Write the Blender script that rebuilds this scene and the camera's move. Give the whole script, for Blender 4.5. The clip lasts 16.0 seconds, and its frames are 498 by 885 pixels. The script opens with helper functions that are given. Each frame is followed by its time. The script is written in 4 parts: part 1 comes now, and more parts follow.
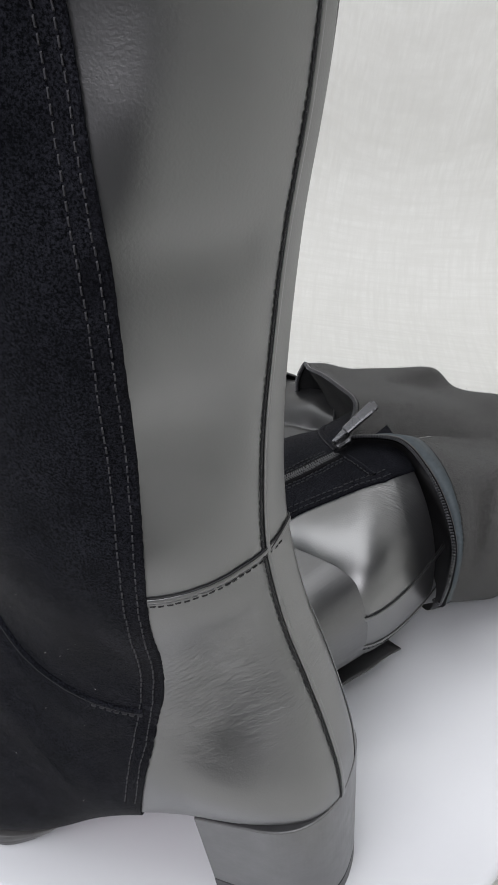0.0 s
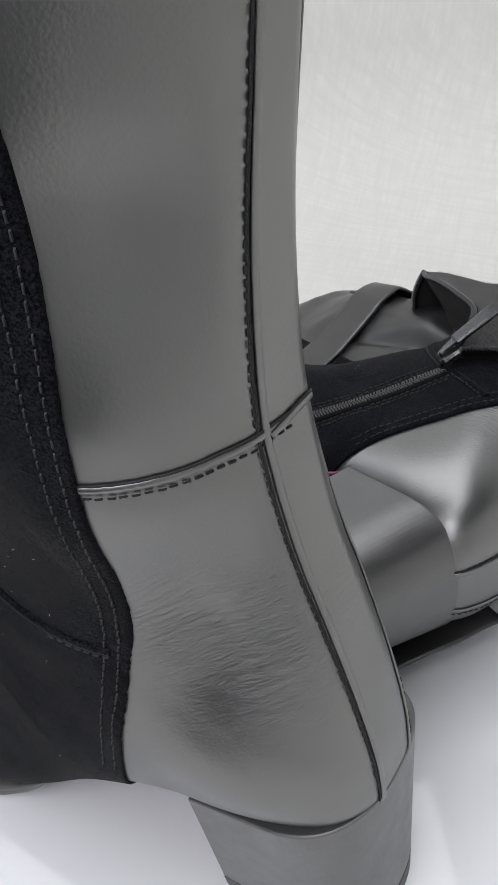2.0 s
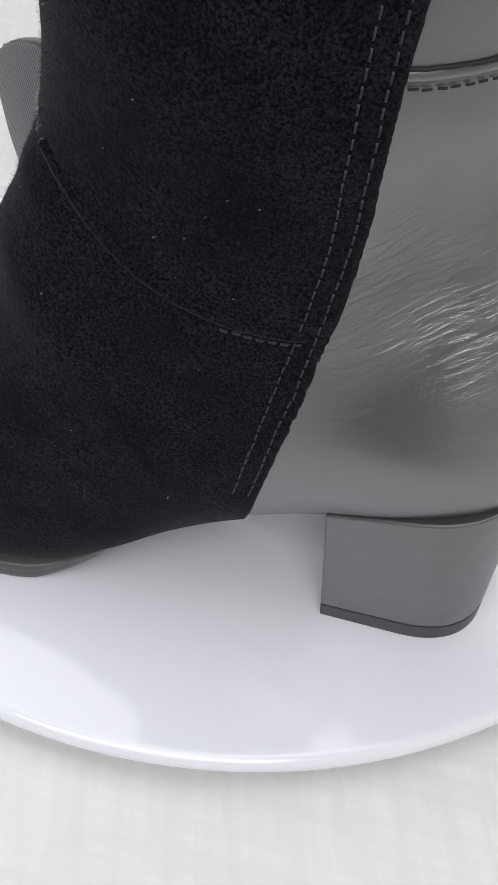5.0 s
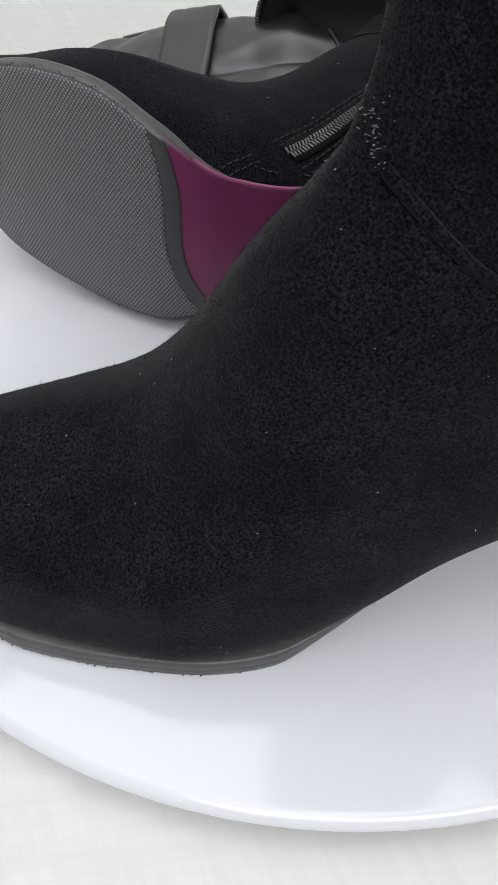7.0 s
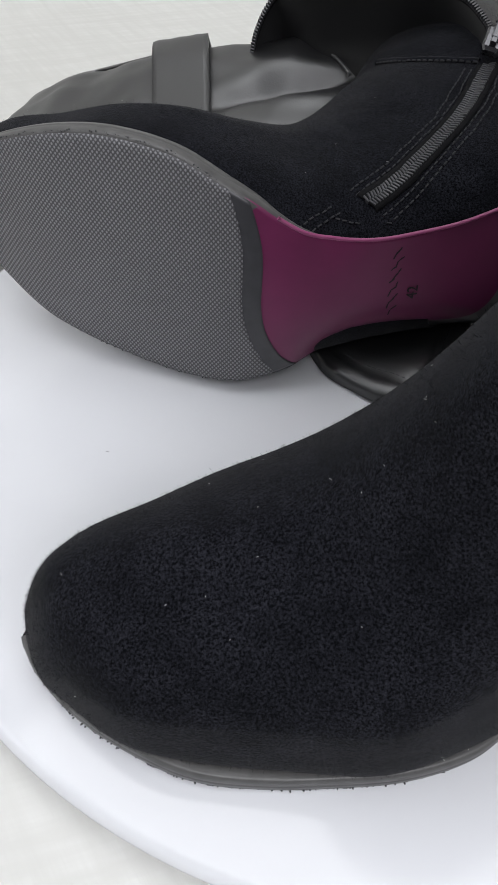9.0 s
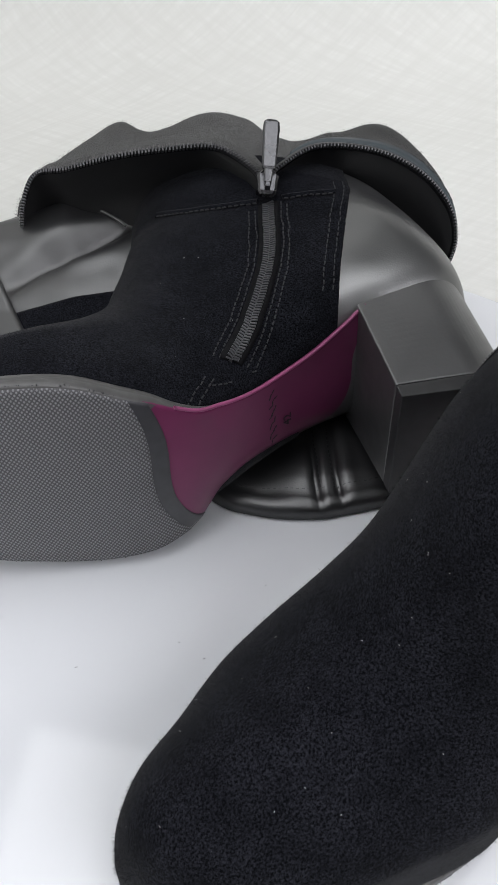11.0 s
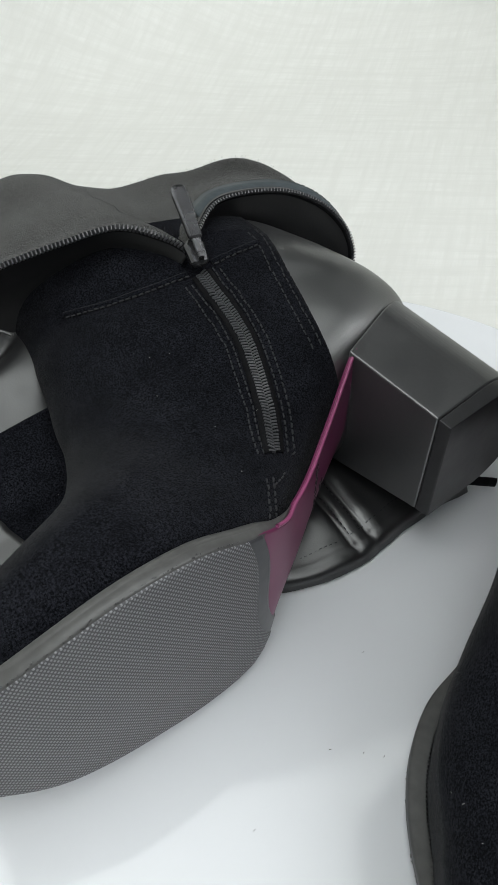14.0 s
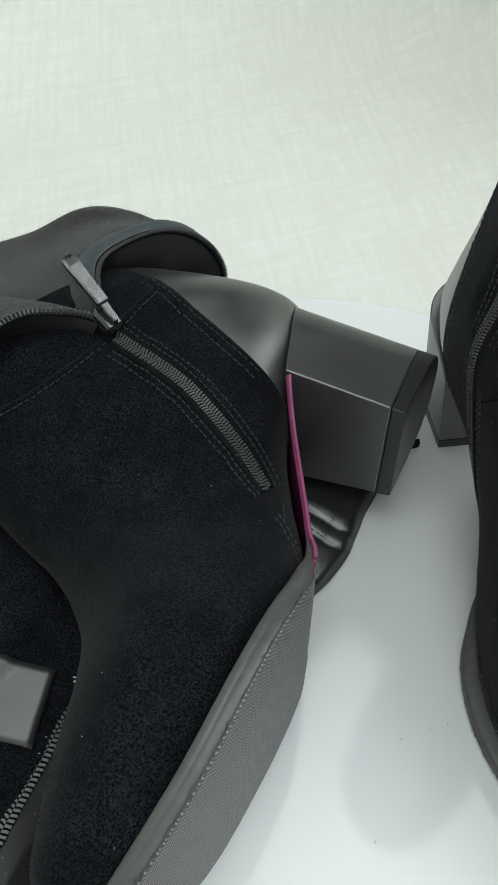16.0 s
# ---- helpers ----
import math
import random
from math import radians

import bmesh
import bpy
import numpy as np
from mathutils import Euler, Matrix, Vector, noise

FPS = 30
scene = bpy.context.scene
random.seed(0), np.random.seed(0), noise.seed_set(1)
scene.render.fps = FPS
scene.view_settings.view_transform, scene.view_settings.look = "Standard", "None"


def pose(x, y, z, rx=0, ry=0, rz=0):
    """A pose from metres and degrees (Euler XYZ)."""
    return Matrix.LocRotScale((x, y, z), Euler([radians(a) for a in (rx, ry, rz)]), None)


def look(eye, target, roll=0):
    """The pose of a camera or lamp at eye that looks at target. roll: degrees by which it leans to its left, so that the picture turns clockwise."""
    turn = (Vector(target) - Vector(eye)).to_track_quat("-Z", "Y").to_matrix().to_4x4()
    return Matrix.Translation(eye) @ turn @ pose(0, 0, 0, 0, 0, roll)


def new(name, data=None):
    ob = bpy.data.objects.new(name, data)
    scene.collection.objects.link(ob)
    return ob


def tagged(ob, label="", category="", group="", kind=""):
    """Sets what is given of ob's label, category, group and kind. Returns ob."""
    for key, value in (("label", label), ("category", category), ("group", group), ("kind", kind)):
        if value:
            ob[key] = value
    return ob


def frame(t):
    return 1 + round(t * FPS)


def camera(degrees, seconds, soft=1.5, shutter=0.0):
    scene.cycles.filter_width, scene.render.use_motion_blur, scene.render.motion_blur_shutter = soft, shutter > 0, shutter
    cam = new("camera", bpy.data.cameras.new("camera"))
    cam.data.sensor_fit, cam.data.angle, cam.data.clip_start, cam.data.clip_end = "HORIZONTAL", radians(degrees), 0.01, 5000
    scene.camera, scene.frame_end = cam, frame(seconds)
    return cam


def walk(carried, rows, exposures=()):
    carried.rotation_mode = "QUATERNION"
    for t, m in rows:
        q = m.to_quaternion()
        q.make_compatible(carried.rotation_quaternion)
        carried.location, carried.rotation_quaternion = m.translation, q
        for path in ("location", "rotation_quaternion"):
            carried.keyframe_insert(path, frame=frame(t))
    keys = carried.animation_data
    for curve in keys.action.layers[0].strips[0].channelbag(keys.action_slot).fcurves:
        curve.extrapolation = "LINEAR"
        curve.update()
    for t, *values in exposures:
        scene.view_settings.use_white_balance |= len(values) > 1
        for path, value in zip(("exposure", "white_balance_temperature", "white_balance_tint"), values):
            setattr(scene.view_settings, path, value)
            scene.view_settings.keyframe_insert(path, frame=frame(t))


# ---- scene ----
cam = camera(33.5, 16.0)
PATH = [
    (0, (0.3086, -0.1783, 0.3714), (0.1025, -0.0338, 0.2081), -1.98),
    (0.5, (0.3051, -0.1717, 0.3646), (0.0955, -0.0309, 0.2026), -1.45),
    (1, (0.3012, -0.1416, 0.3428), (0.0797, -0.0190, 0.1820), -2.13),
    (1.5, (0.2884, -0.1243, 0.3292), (0.0557, -0.0229, 0.1692), -4.28),
    (2, (0.2811, -0.1155, 0.2971), (0.0517, -0.0228, 0.1274), -5.42),
    (2.5, (0.2727, -0.1278, 0.2797), (0.0496, -0.0390, 0.0999), -5.24),
    (3, (0.2624, -0.1390, 0.2748), (0.0493, -0.0401, 0.0883), -3.73),
    (3.5, (0.2543, -0.1496, 0.2643), (0.0537, -0.0361, 0.0722), -1.24),
    (4, (0.2429, -0.1755, 0.2488), (0.0581, -0.0481, 0.0498), 1.65),
    (4.2, (0.2371, -0.1882, 0.2443), (0.0592, -0.0557, 0.0423), 2.48),
    (6.3, (0.1716, -0.2484, 0.2441), (0.0597, -0.0699, 0.0306), 4.14),
    (6.5, (0.1541, -0.2568, 0.2367), (0.0451, -0.0728, 0.0263), 2.99),
    (7, (0.1019, -0.2645, 0.2319), (0.0072, -0.0799, 0.0152), 0.41),
    (7.5, (0.0653, -0.2659, 0.2285), (-0.0176, -0.0791, 0.0090), 1.52),
    (8, (0.0428, -0.2623, 0.2279), (-0.0375, -0.0738, 0.0088), 1.28),
    (8.2, (0.0380, -0.2615, 0.2307), (-0.0413, -0.0744, 0.0101), 1.22),
    (10.3, (-0.0388, -0.2649, 0.2559), (-0.0300, -0.0531, 0.0435), -0.48),
    (10.5, (-0.0471, -0.2613, 0.2649), (-0.0292, -0.0502, 0.0525), -0.79),
    (11, (-0.0526, -0.2489, 0.2895), (-0.0239, -0.0374, 0.0787), -2.09),
    (11.5, (-0.0691, -0.2247, 0.3049), (-0.0196, -0.0181, 0.0931), -2.28),
    (12, (-0.0794, -0.2023, 0.3120), (-0.0125, -0.0026, 0.0983), -2.41),
    (12.5, (-0.0872, -0.1899, 0.3127), (-0.0215, 0.0052, 0.0945), -2.59),
    (13, (-0.1211, -0.1824, 0.3121), (-0.0375, 0.0020, 0.0907), -1.92),
    (13.5, (-0.1533, -0.1603, 0.3150), (-0.0387, 0.0078, 0.0945), -0.10),
    (14, (-0.1685, -0.1433, 0.3096), (-0.0354, 0.0123, 0.0904), 1.04),
    (14.5, (-0.1801, -0.1260, 0.3073), (-0.0310, 0.0117, 0.0864), 1.42),
    (15, (-0.1897, -0.1006, 0.3120), (-0.0254, 0.0147, 0.0890), 1.06),
    (15.5, (-0.1974, -0.0811, 0.3250), (-0.0244, 0.0215, 0.1024), 0.59),
    (16, (-0.2046, -0.0701, 0.3263), (-0.0250, 0.0183, 0.1029), -0.15),
]
walk(cam, [(t, look(eye, target, roll)) for t, eye, target, roll in PATH], [(0, 0.0, 6370, 12), (12, 0.0, 6370, 11), (14, 0.0, 6400, 5), (16, 0.0, 6420, -2)])

# ---- light ----
world = bpy.data.worlds.new("room_light")
scene.world = world
world.use_nodes = True
world.node_tree.nodes["Background"].inputs["Color"].default_value = (0.9, 0.95, 1.0, 1)
world.node_tree.nodes["Background"].inputs["Strength"].default_value = 0.1


def area_lamp(name, eye, target, sx, sy, watts, colour):
    data = bpy.data.lights.new(name, "AREA")
    data.shape, data.size, data.size_y, data.energy, data.color = "RECTANGLE", sx, sy, watts, colour
    ob = new(name, data)
    ob.matrix_world = look(eye, target)
    return ob


area_lamp("window_light", (-1.32, -0.45, 0.95), (0.0, 0.0, 0.05), 1.2, 1.0, 9, (0.95, 0.98, 1.0))
# unseen lamp added to put sheen on the standing boot's leather
area_lamp("softbox_light_side", (0.64, -0.96, 1.02), (0.05, 0.0, 0.2), 1.3, 0.8, 17, (0.99, 0.98, 1.0))
area_lamp("softbox_light", (-0.05, -0.15, 1.5), (0.0, 0.0, 0.0), 1.5, 1.2, 17, (0.99, 1.0, 1.0))


# ---- materials ----
def material(name, base, rough=0.5, metal=0.0, spec=0.5):
    m = bpy.data.materials.new(name)
    m.use_nodes = True
    b = m.node_tree.nodes["Principled BSDF"]
    b.inputs["Base Color"].default_value = (*base, 1)
    b.inputs["Roughness"].default_value = rough
    b.inputs["Metallic"].default_value = metal
    b.inputs["Specular IOR Level"].default_value = spec
    return m, m.node_tree, b


def node(tree, kind, **values):
    n = tree.nodes.new(kind)
    for key, value in values.items():
        n.inputs[key.replace("_", " ")].default_value = value
    return n


def coords(tree, scale=(1, 1, 1), turn=(0, 0, 0)):
    c, m = tree.nodes.new("ShaderNodeTexCoord"), tree.nodes.new("ShaderNodeMapping")
    m.vector_type = "TEXTURE"  # turned first, then scaled
    m.inputs["Scale"].default_value, m.inputs["Rotation"].default_value = [1 / v for v in scale], [radians(a) for a in turn]
    tree.links.new(c.outputs["Object"], m.inputs["Vector"])
    return m.outputs["Vector"]


def noise_tex(tree, vec, scale, detail=4.0, rough=0.55, distort=0.0):
    n = node(tree, "ShaderNodeTexNoise", Scale=scale, Detail=detail, Roughness=rough, Distortion=distort)
    tree.links.new(vec, n.inputs["Vector"])
    return n.outputs["Fac"]


def ramp(tree, fac, lo, hi, a, b):
    r = tree.nodes.new("ShaderNodeMapRange")
    for key, value in zip(("From Min", "From Max", "To Min", "To Max"), (lo, hi, a, b)):
        r.inputs[key].default_value = value
    tree.links.new(fac, r.inputs["Value"])
    return r.outputs["Result"]


def maths(tree, op, a, b):
    n = tree.nodes.new("ShaderNodeMath")
    n.operation = op
    for i, v in enumerate((a, b)):
        if isinstance(v, (int, float)):
            n.inputs[i].default_value = v
        else:
            tree.links.new(v, n.inputs[i])
    return n.outputs[0]


def mix(tree, fac, a, b):
    n = tree.nodes.new("ShaderNodeMix")
    n.data_type = "RGBA"
    n.inputs["A"].default_value, n.inputs["B"].default_value = (*a, 1), (*b, 1)
    tree.links.new(fac, n.inputs["Factor"])
    return n.outputs["Result"]


def bump(tree, bsdf, height, strength, dist, under=None):
    n = node(tree, "ShaderNodeBump", Strength=strength, Distance=dist)
    tree.links.new(height, n.inputs["Height"])
    if under is not None:
        tree.links.new(under, n.inputs["Normal"])
    tree.links.new(n.outputs["Normal"], bsdf.inputs["Normal"])
    return n.outputs["Normal"]


def suede_material():
    m, t, b = material("black_suede", (0.008, 0.009, 0.012), 0.95, 0, 0.05)
    v = coords(t)
    fine, patch = noise_tex(t, v, 1350, 3, 0.7), noise_tex(t, v, 60, 6, 0.65)
    fleck = ramp(t, noise_tex(t, v, 2400, 2, 0.8), 0.62, 0.8, 0, 1)
    tone = maths(t, "MULTIPLY", ramp(t, fine, 0.40, 0.70, 0.0, 0.8), ramp(t, patch, 0.32, 0.70, 0.35, 1))
    c = mix(t, maths(t, "ADD", tone, maths(t, "MULTIPLY", fleck, 0.5)), (0.0016, 0.0018, 0.0028), (0.036, 0.037, 0.047))
    t.links.new(c, b.inputs["Base Color"])
    b.inputs["Sheen Weight"].default_value, b.inputs["Sheen Roughness"].default_value = 0.07, 0.4
    n1 = bump(t, b, noise_tex(t, v, 1500, 4, 0.7), 0.5, 0.0006)
    bump(t, b, patch, 0.2, 0.002, n1)
    return m


def leather_material(name, grain=1.0, rough=0.36, base=(0.016, 0.016, 0.0175), creases=0.6, spec=0.85):
    m, t, b = material(name, base, rough, 0, spec)
    b.inputs["IOR"].default_value = 2.1
    b.inputs["Coat Weight"].default_value, b.inputs["Coat Roughness"].default_value = 0.12, 0.4
    v = coords(t)
    pebble = noise_tex(t, v, 1100, 2, 0.5)
    patch = noise_tex(t, v, 30, 4)
    t.links.new(ramp(t, patch, 0.3, 0.7, rough - 0.06, rough + 0.08), b.inputs["Roughness"])
    n1 = bump(t, b, pebble, 0.12 * grain, 0.0007)
    # flexing wrinkles over the heel counter
    lines = noise_tex(t, coords(t, (110, 110, 620), (0, 33, 0)), 1.0, 4, 0.6, 0.8)
    away = node(t, "ShaderNodeVectorMath")
    away.operation = "MULTIPLY_ADD"
    t.links.new(v, away.inputs[0])
    away.inputs[1].default_value, away.inputs[2].default_value = (26, 0, 36), (-1.22, 0, -4.75)
    size = t.nodes.new("ShaderNodeVectorMath")
    size.operation = "LENGTH"
    t.links.new(away.outputs[0], size.inputs[0])
    near = ramp(t, size.outputs["Value"], 0.3, 1.4, 1, 0.0)
    spread = maths(t, "MULTIPLY", near, ramp(t, noise_tex(t, v, 40, 2), 0.35, 0.55, 0.3, 1))
    n2 = bump(t, b, maths(t, "MULTIPLY", lines, spread), creases * 1.0, 0.0012, n1)
    bump(t, b, noise_tex(t, v, 30, 2), 0.12, 0.003, n2)
    return m


def felt_material():
    m, t, b = material("charcoal_felt", (0.03, 0.03, 0.03), 1.0, 0, 0.1)
    v = coords(t)
    t.links.new(mix(t, ramp(t, noise_tex(t, v, 520, 6, 0.8), 0.34, 0.66, 0, 1), (0.010, 0.0098, 0.0095), (0.060, 0.058, 0.055)), b.inputs["Base Color"])
    b.inputs["Sheen Weight"].default_value, b.inputs["Sheen Roughness"].default_value = 0.25, 0.5
    bump(t, b, noise_tex(t, v, 800, 5, 0.8), 1.0, 0.0016)
    return m


def plain_material(name, base, rough, vary=0.25, scale=300, spec=0.5, relief=0.1, metal=0.0, ior=1.5):
    m, t, b = material(name, base, rough, metal, spec)
    b.inputs["IOR"].default_value = ior
    v = coords(t)
    n = noise_tex(t, v, scale, 5)
    lo, hi = [c * (1 - vary) for c in base], [min(1, c * (1 + vary)) for c in base]
    t.links.new(mix(t, ramp(t, n, 0.3, 0.7, 0, 1), lo, hi), b.inputs["Base Color"])
    t.links.new(ramp(t, noise_tex(t, v, scale / 6, 3), 0.3, 0.7, rough - 0.05, rough + 0.06), b.inputs["Roughness"])
    bump(t, b, n, relief, 0.0004)
    return m


def tread_material():
    m, t, b = material("tread_rubber", (0.06, 0.06, 0.065), 0.5, 0, 0.4)
    height = None
    for turn in (38, -38):
        w = node(t, "ShaderNodeTexWave", Scale=230.0, Distortion=0.0)
        t.links.new(coords(t, (1, 1, 1), (0, 0, turn)), w.inputs["Vector"])
        height = w.outputs["Fac"] if height is None else maths(t, "MULTIPLY", height, w.outputs["Fac"])
    t.links.new(mix(t, ramp(t, height, 0.05, 0.6, 0, 1), (0.065, 0.065, 0.069), (0.23, 0.23, 0.24)), b.inputs["Base Color"])
    bump(t, b, height, 0.5, 0.0006)
    return m


def cloth_material():
    m, t, b = material("cream_cloth", (0.8, 0.79, 0.74), 0.9, 0, 0.2)
    one = noise_tex(t, coords(t, (16, 190, 30), (12, 8, 36)), 1.0, 4, 0.6)
    two = noise_tex(t, coords(t, (16, 190, 30), (-10, 6, -41)), 1.0, 4, 0.6)
    weave = maths(t, "MULTIPLY", ramp(t, one, 0.35, 0.65, 0.3, 1), ramp(t, two, 0.35, 0.65, 0.3, 1))
    t.links.new(mix(t, weave, (0.622, 0.62, 0.592), (0.697, 0.697, 0.672)), b.inputs["Base Color"])
    bump(t, b, weave, 0.12, 0.0006)
    return m


SUEDE, FELT, CLOTH, TREAD = suede_material(), felt_material(), cloth_material(), tread_material()
LEATHER = leather_material("black_leather")
SMOOTH = leather_material("smooth_black_leather", 0.8, 0.42, (0.014, 0.014, 0.015), 0.3, 0.35)
HEM = leather_material("glossy_black_leather", 0.8, 0.34, (0.010, 0.010, 0.011), 0.2, 0.4)
# leather under the cuff lip, darker and duller to stand for shade
SHADED = leather_material("shaded_black_leather", 0.8, 0.6, (0.008, 0.008, 0.009), 0.2, 0.2)
HEEL = plain_material("wrapped_heel_leather", (0.034, 0.034, 0.036), 0.36, 0.12, 700, spec=0.9, ior=1.8)
TAP = plain_material("heel_tap_rubber", (0.02, 0.02, 0.022), 0.4, 0.2, 250, spec=0.7)
WELT = plain_material("grey_rubber_welt", (0.075, 0.074, 0.073), 0.42, 0.15, 200)
PLUM = plain_material("plum_sole_lacquer", (0.155, 0.023, 0.082), 0.34, 0.08, 60)
PINK = plain_material("pink_plum_rim", (0.30, 0.07, 0.17), 0.35, 0.08, 60)
BORDER = plain_material("black_sole_border", (0.045, 0.045, 0.05), 0.35, 0.15, 200)
THREAD = plain_material("grey_black_thread", (0.026, 0.026, 0.03), 0.7, 0.3, 900)
DARKTHREAD = plain_material("black_thread", (0.012, 0.012, 0.013), 0.7, 0.3, 900)
TEETH = plain_material("black_nylon_teeth", (0.06, 0.06, 0.065), 0.3, 0.2, 900)
TAPE = plain_material("zip_tape", (0.008, 0.008, 0.009), 0.9, 0.3, 1200, spec=0.1)
METAL = plain_material("gunmetal", (0.1, 0.1, 0.105), 0.25, 0.1, 500, metal=0.85)
BIND = plain_material("slate_edge_binding", (0.04, 0.052, 0.06), 0.6, 0.2, 500)
GLOSS = plain_material("white_gloss_plastic", (0.67, 0.68, 0.705), 0.06, 0.01, 20, relief=0.0)
PAINT = plain_material("near_black_wall_paint", (0.03, 0.03, 0.032), 0.8, 0.03, 8)
LINT = plain_material("pale_lint", (0.5, 0.5, 0.48), 0.9, 0.1, 500)
WHITE = plain_material("white_thread_scrap", (0.8, 0.8, 0.8), 0.8, 0.05, 500)
DUST = plain_material("dark_dust", (0.05, 0.045, 0.04), 0.9, 0.2, 500)


# ---- mesh helpers ----
SIDE = [1]  # 1 for a left boot, -1 for a right one


def mesh_from(name, verts, faces, mat, smooth=True):
    me = bpy.data.meshes.new(name)
    if SIDE[0] < 0:
        verts, faces = [(v[0], -v[1], v[2]) for v in verts], [f[::-1] for f in faces]
    me.from_pydata([tuple(map(float, v)) for v in verts], [], [tuple(map(int, f)) for f in faces])
    me.materials.append(mat)
    if smooth:
        me.polygons.foreach_set("use_smooth", [True] * len(me.polygons))
    me.update()
    return me


def part(name, data, parent, label=""):
    """Links a mesh as one part under a thing or a part."""
    ob = new(name, data)
    ob.parent = parent
    return tagged(ob, label)


def grid_faces(rows, cols, base=0, wrap=False):
    out = []
    for i in range(rows - 1):
        for j in range(cols if wrap else cols - 1):
            k = (j + 1) % cols
            out.append((base + i * cols + j, base + i * cols + k, base + (i + 1) * cols + k, base + (i + 1) * cols + j))
    return out


def sheet(name, pts, mat, thick=0.0, flip=False):
    """A smooth sheet from a rows x cols array of points, with a thickness behind it."""
    p = np.asarray(pts, float)
    r, c = p.shape[:2]
    faces = grid_faces(r, c)
    if flip:
        faces = [f[::-1] for f in faces]
    verts = p.reshape(-1, 3)
    if thick:
        n = normals(p) * (-1 if flip else 1)
        verts = np.concatenate([verts, (p - thick * n).reshape(-1, 3)])
        o = r * c
        faces += [tuple(o + k for k in f[::-1]) for f in faces]
        ring = [j for j in range(c)] + [i * c + c - 1 for i in range(1, r)] + [(r - 1) * c + j for j in range(c - 2, -1, -1)] + [i * c for i in range(r - 2, 0, -1)]
        for a, b in zip(ring, ring[1:] + ring[:1]):
            q = (a, a + o, b + o, b)
            faces.append(q[::-1] if flip else q)
    return mesh_from(name, verts, faces, mat)


def normals(p):
    du, dv = np.gradient(p, axis=0), np.gradient(p, axis=1)
    n = np.cross(dv, du)
    return -n / np.maximum(np.linalg.norm(n, axis=2, keepdims=True), 1e-12)


def smooth_line(pts, count):
    """Catmull-Rom through the points, evenly spaced by length."""
    p = np.asarray(pts, float)
    q = np.concatenate([[2 * p[0] - p[1]], p, [2 * p[-1] - p[-2]]])
    out = []
    for i in range(len(p) - 1):
        a, b, c, d = q[i : i + 4]
        for t in np.linspace(0, 1, 24, endpoint=False):
            out.append(0.5 * (2 * b + (c - a) * t + (2 * a - 5 * b + 4 * c - d) * t * t + (3 * b - a - 3 * c + d) * t**3))
    out = np.array(out + [p[-1]])
    s = np.r_[0, np.cumsum(np.linalg.norm(np.diff(out, axis=0), axis=1))]
    w = np.linspace(0, s[-1], count)
    return np.stack([np.interp(w, s, out[:, k]) for k in range(out.shape[1])], 1)


def tube(name, pts, radius, mat, sides=8, flat=1.0, normal=None):
    """A cord along the points; flat presses it against the surface with the given normals."""
    p = np.asarray(pts, float)
    t = np.gradient(p, axis=0)
    t /= np.linalg.norm(t, axis=1, keepdims=True)
    up = np.asarray(normal, float) if normal is not None else np.tile([0, 0, 1.0], (len(p), 1))
    side = np.cross(t, up)
    side /= np.maximum(np.linalg.norm(side, axis=1, keepdims=True), 1e-9)
    up = np.cross(side, t)
    verts = []
    for k in range(len(p)):
        r = radius[k] if hasattr(radius, "__len__") else radius
        for a in np.linspace(0, 2 * np.pi, sides, endpoint=False):
            verts.append(p[k] + r * (np.cos(a) * side[k] + flat * np.sin(a) * up[k]))
    n = len(p)
    faces = grid_faces(n, sides, 0, True) + [tuple(range(sides)), tuple((n - 1) * sides + k for k in range(sides - 1, -1, -1))]
    return mesh_from(name, verts, faces, mat)


CUBE = [(-1, -1, -1), (1, -1, -1), (1, 1, -1), (-1, 1, -1), (-1, -1, 1), (1, -1, 1), (1, 1, 1), (-1, 1, 1)]
CUBE_FACES = [(0, 3, 2, 1), (4, 5, 6, 7), (0, 1, 5, 4), (1, 2, 6, 5), (2, 3, 7, 6), (3, 0, 4, 7)]


def beads(name, places, along, normal, size, mat, taper=0.7):
    """Many small tapered blocks in one mesh: stitches or zip teeth. size: half lengths along, across, up."""
    verts, faces = [], []
    for p, t, n in zip(places, along, normal):
        t = t / max(np.linalg.norm(t), 1e-9)
        s = np.cross(n, t)
        s /= max(np.linalg.norm(s), 1e-9)
        u = np.cross(t, s)
        o = len(verts)
        for a, b, c in CUBE:
            k = taper if c > 0 else 1
            verts.append(p + a * size[0] * k * t + b * size[1] * k * s + c * size[2] * u)
        faces += [tuple(o + k for k in f) for f in CUBE_FACES]
    return mesh_from(name, verts, faces, mat, False)


def stitches(name, pts, nrm, mat, step=0.0032, width=0.00035, height=0.00035, part_len=0.36):
    p, n = np.asarray(pts, float), np.asarray(nrm, float)
    s = np.r_[0, np.cumsum(np.linalg.norm(np.diff(p, axis=0), axis=1))]
    w = np.arange(step / 2, s[-1], step)
    at = np.stack([np.interp(w, s, p[:, k]) for k in range(3)], 1)
    nn = np.stack([np.interp(w, s, n[:, k]) for k in range(3)], 1)
    nn /= np.linalg.norm(nn, axis=1, keepdims=True)
    tt = np.stack([np.interp(w, s, np.gradient(p[:, k], s)) for k in range(3)], 1)
    rng = np.random.RandomState(len(p))
    at = at + nn * height * 0.6 + rng.normal(0, 0.00008, at.shape)
    return beads(name, at, tt, nn, (step * part_len, width, height), mat)


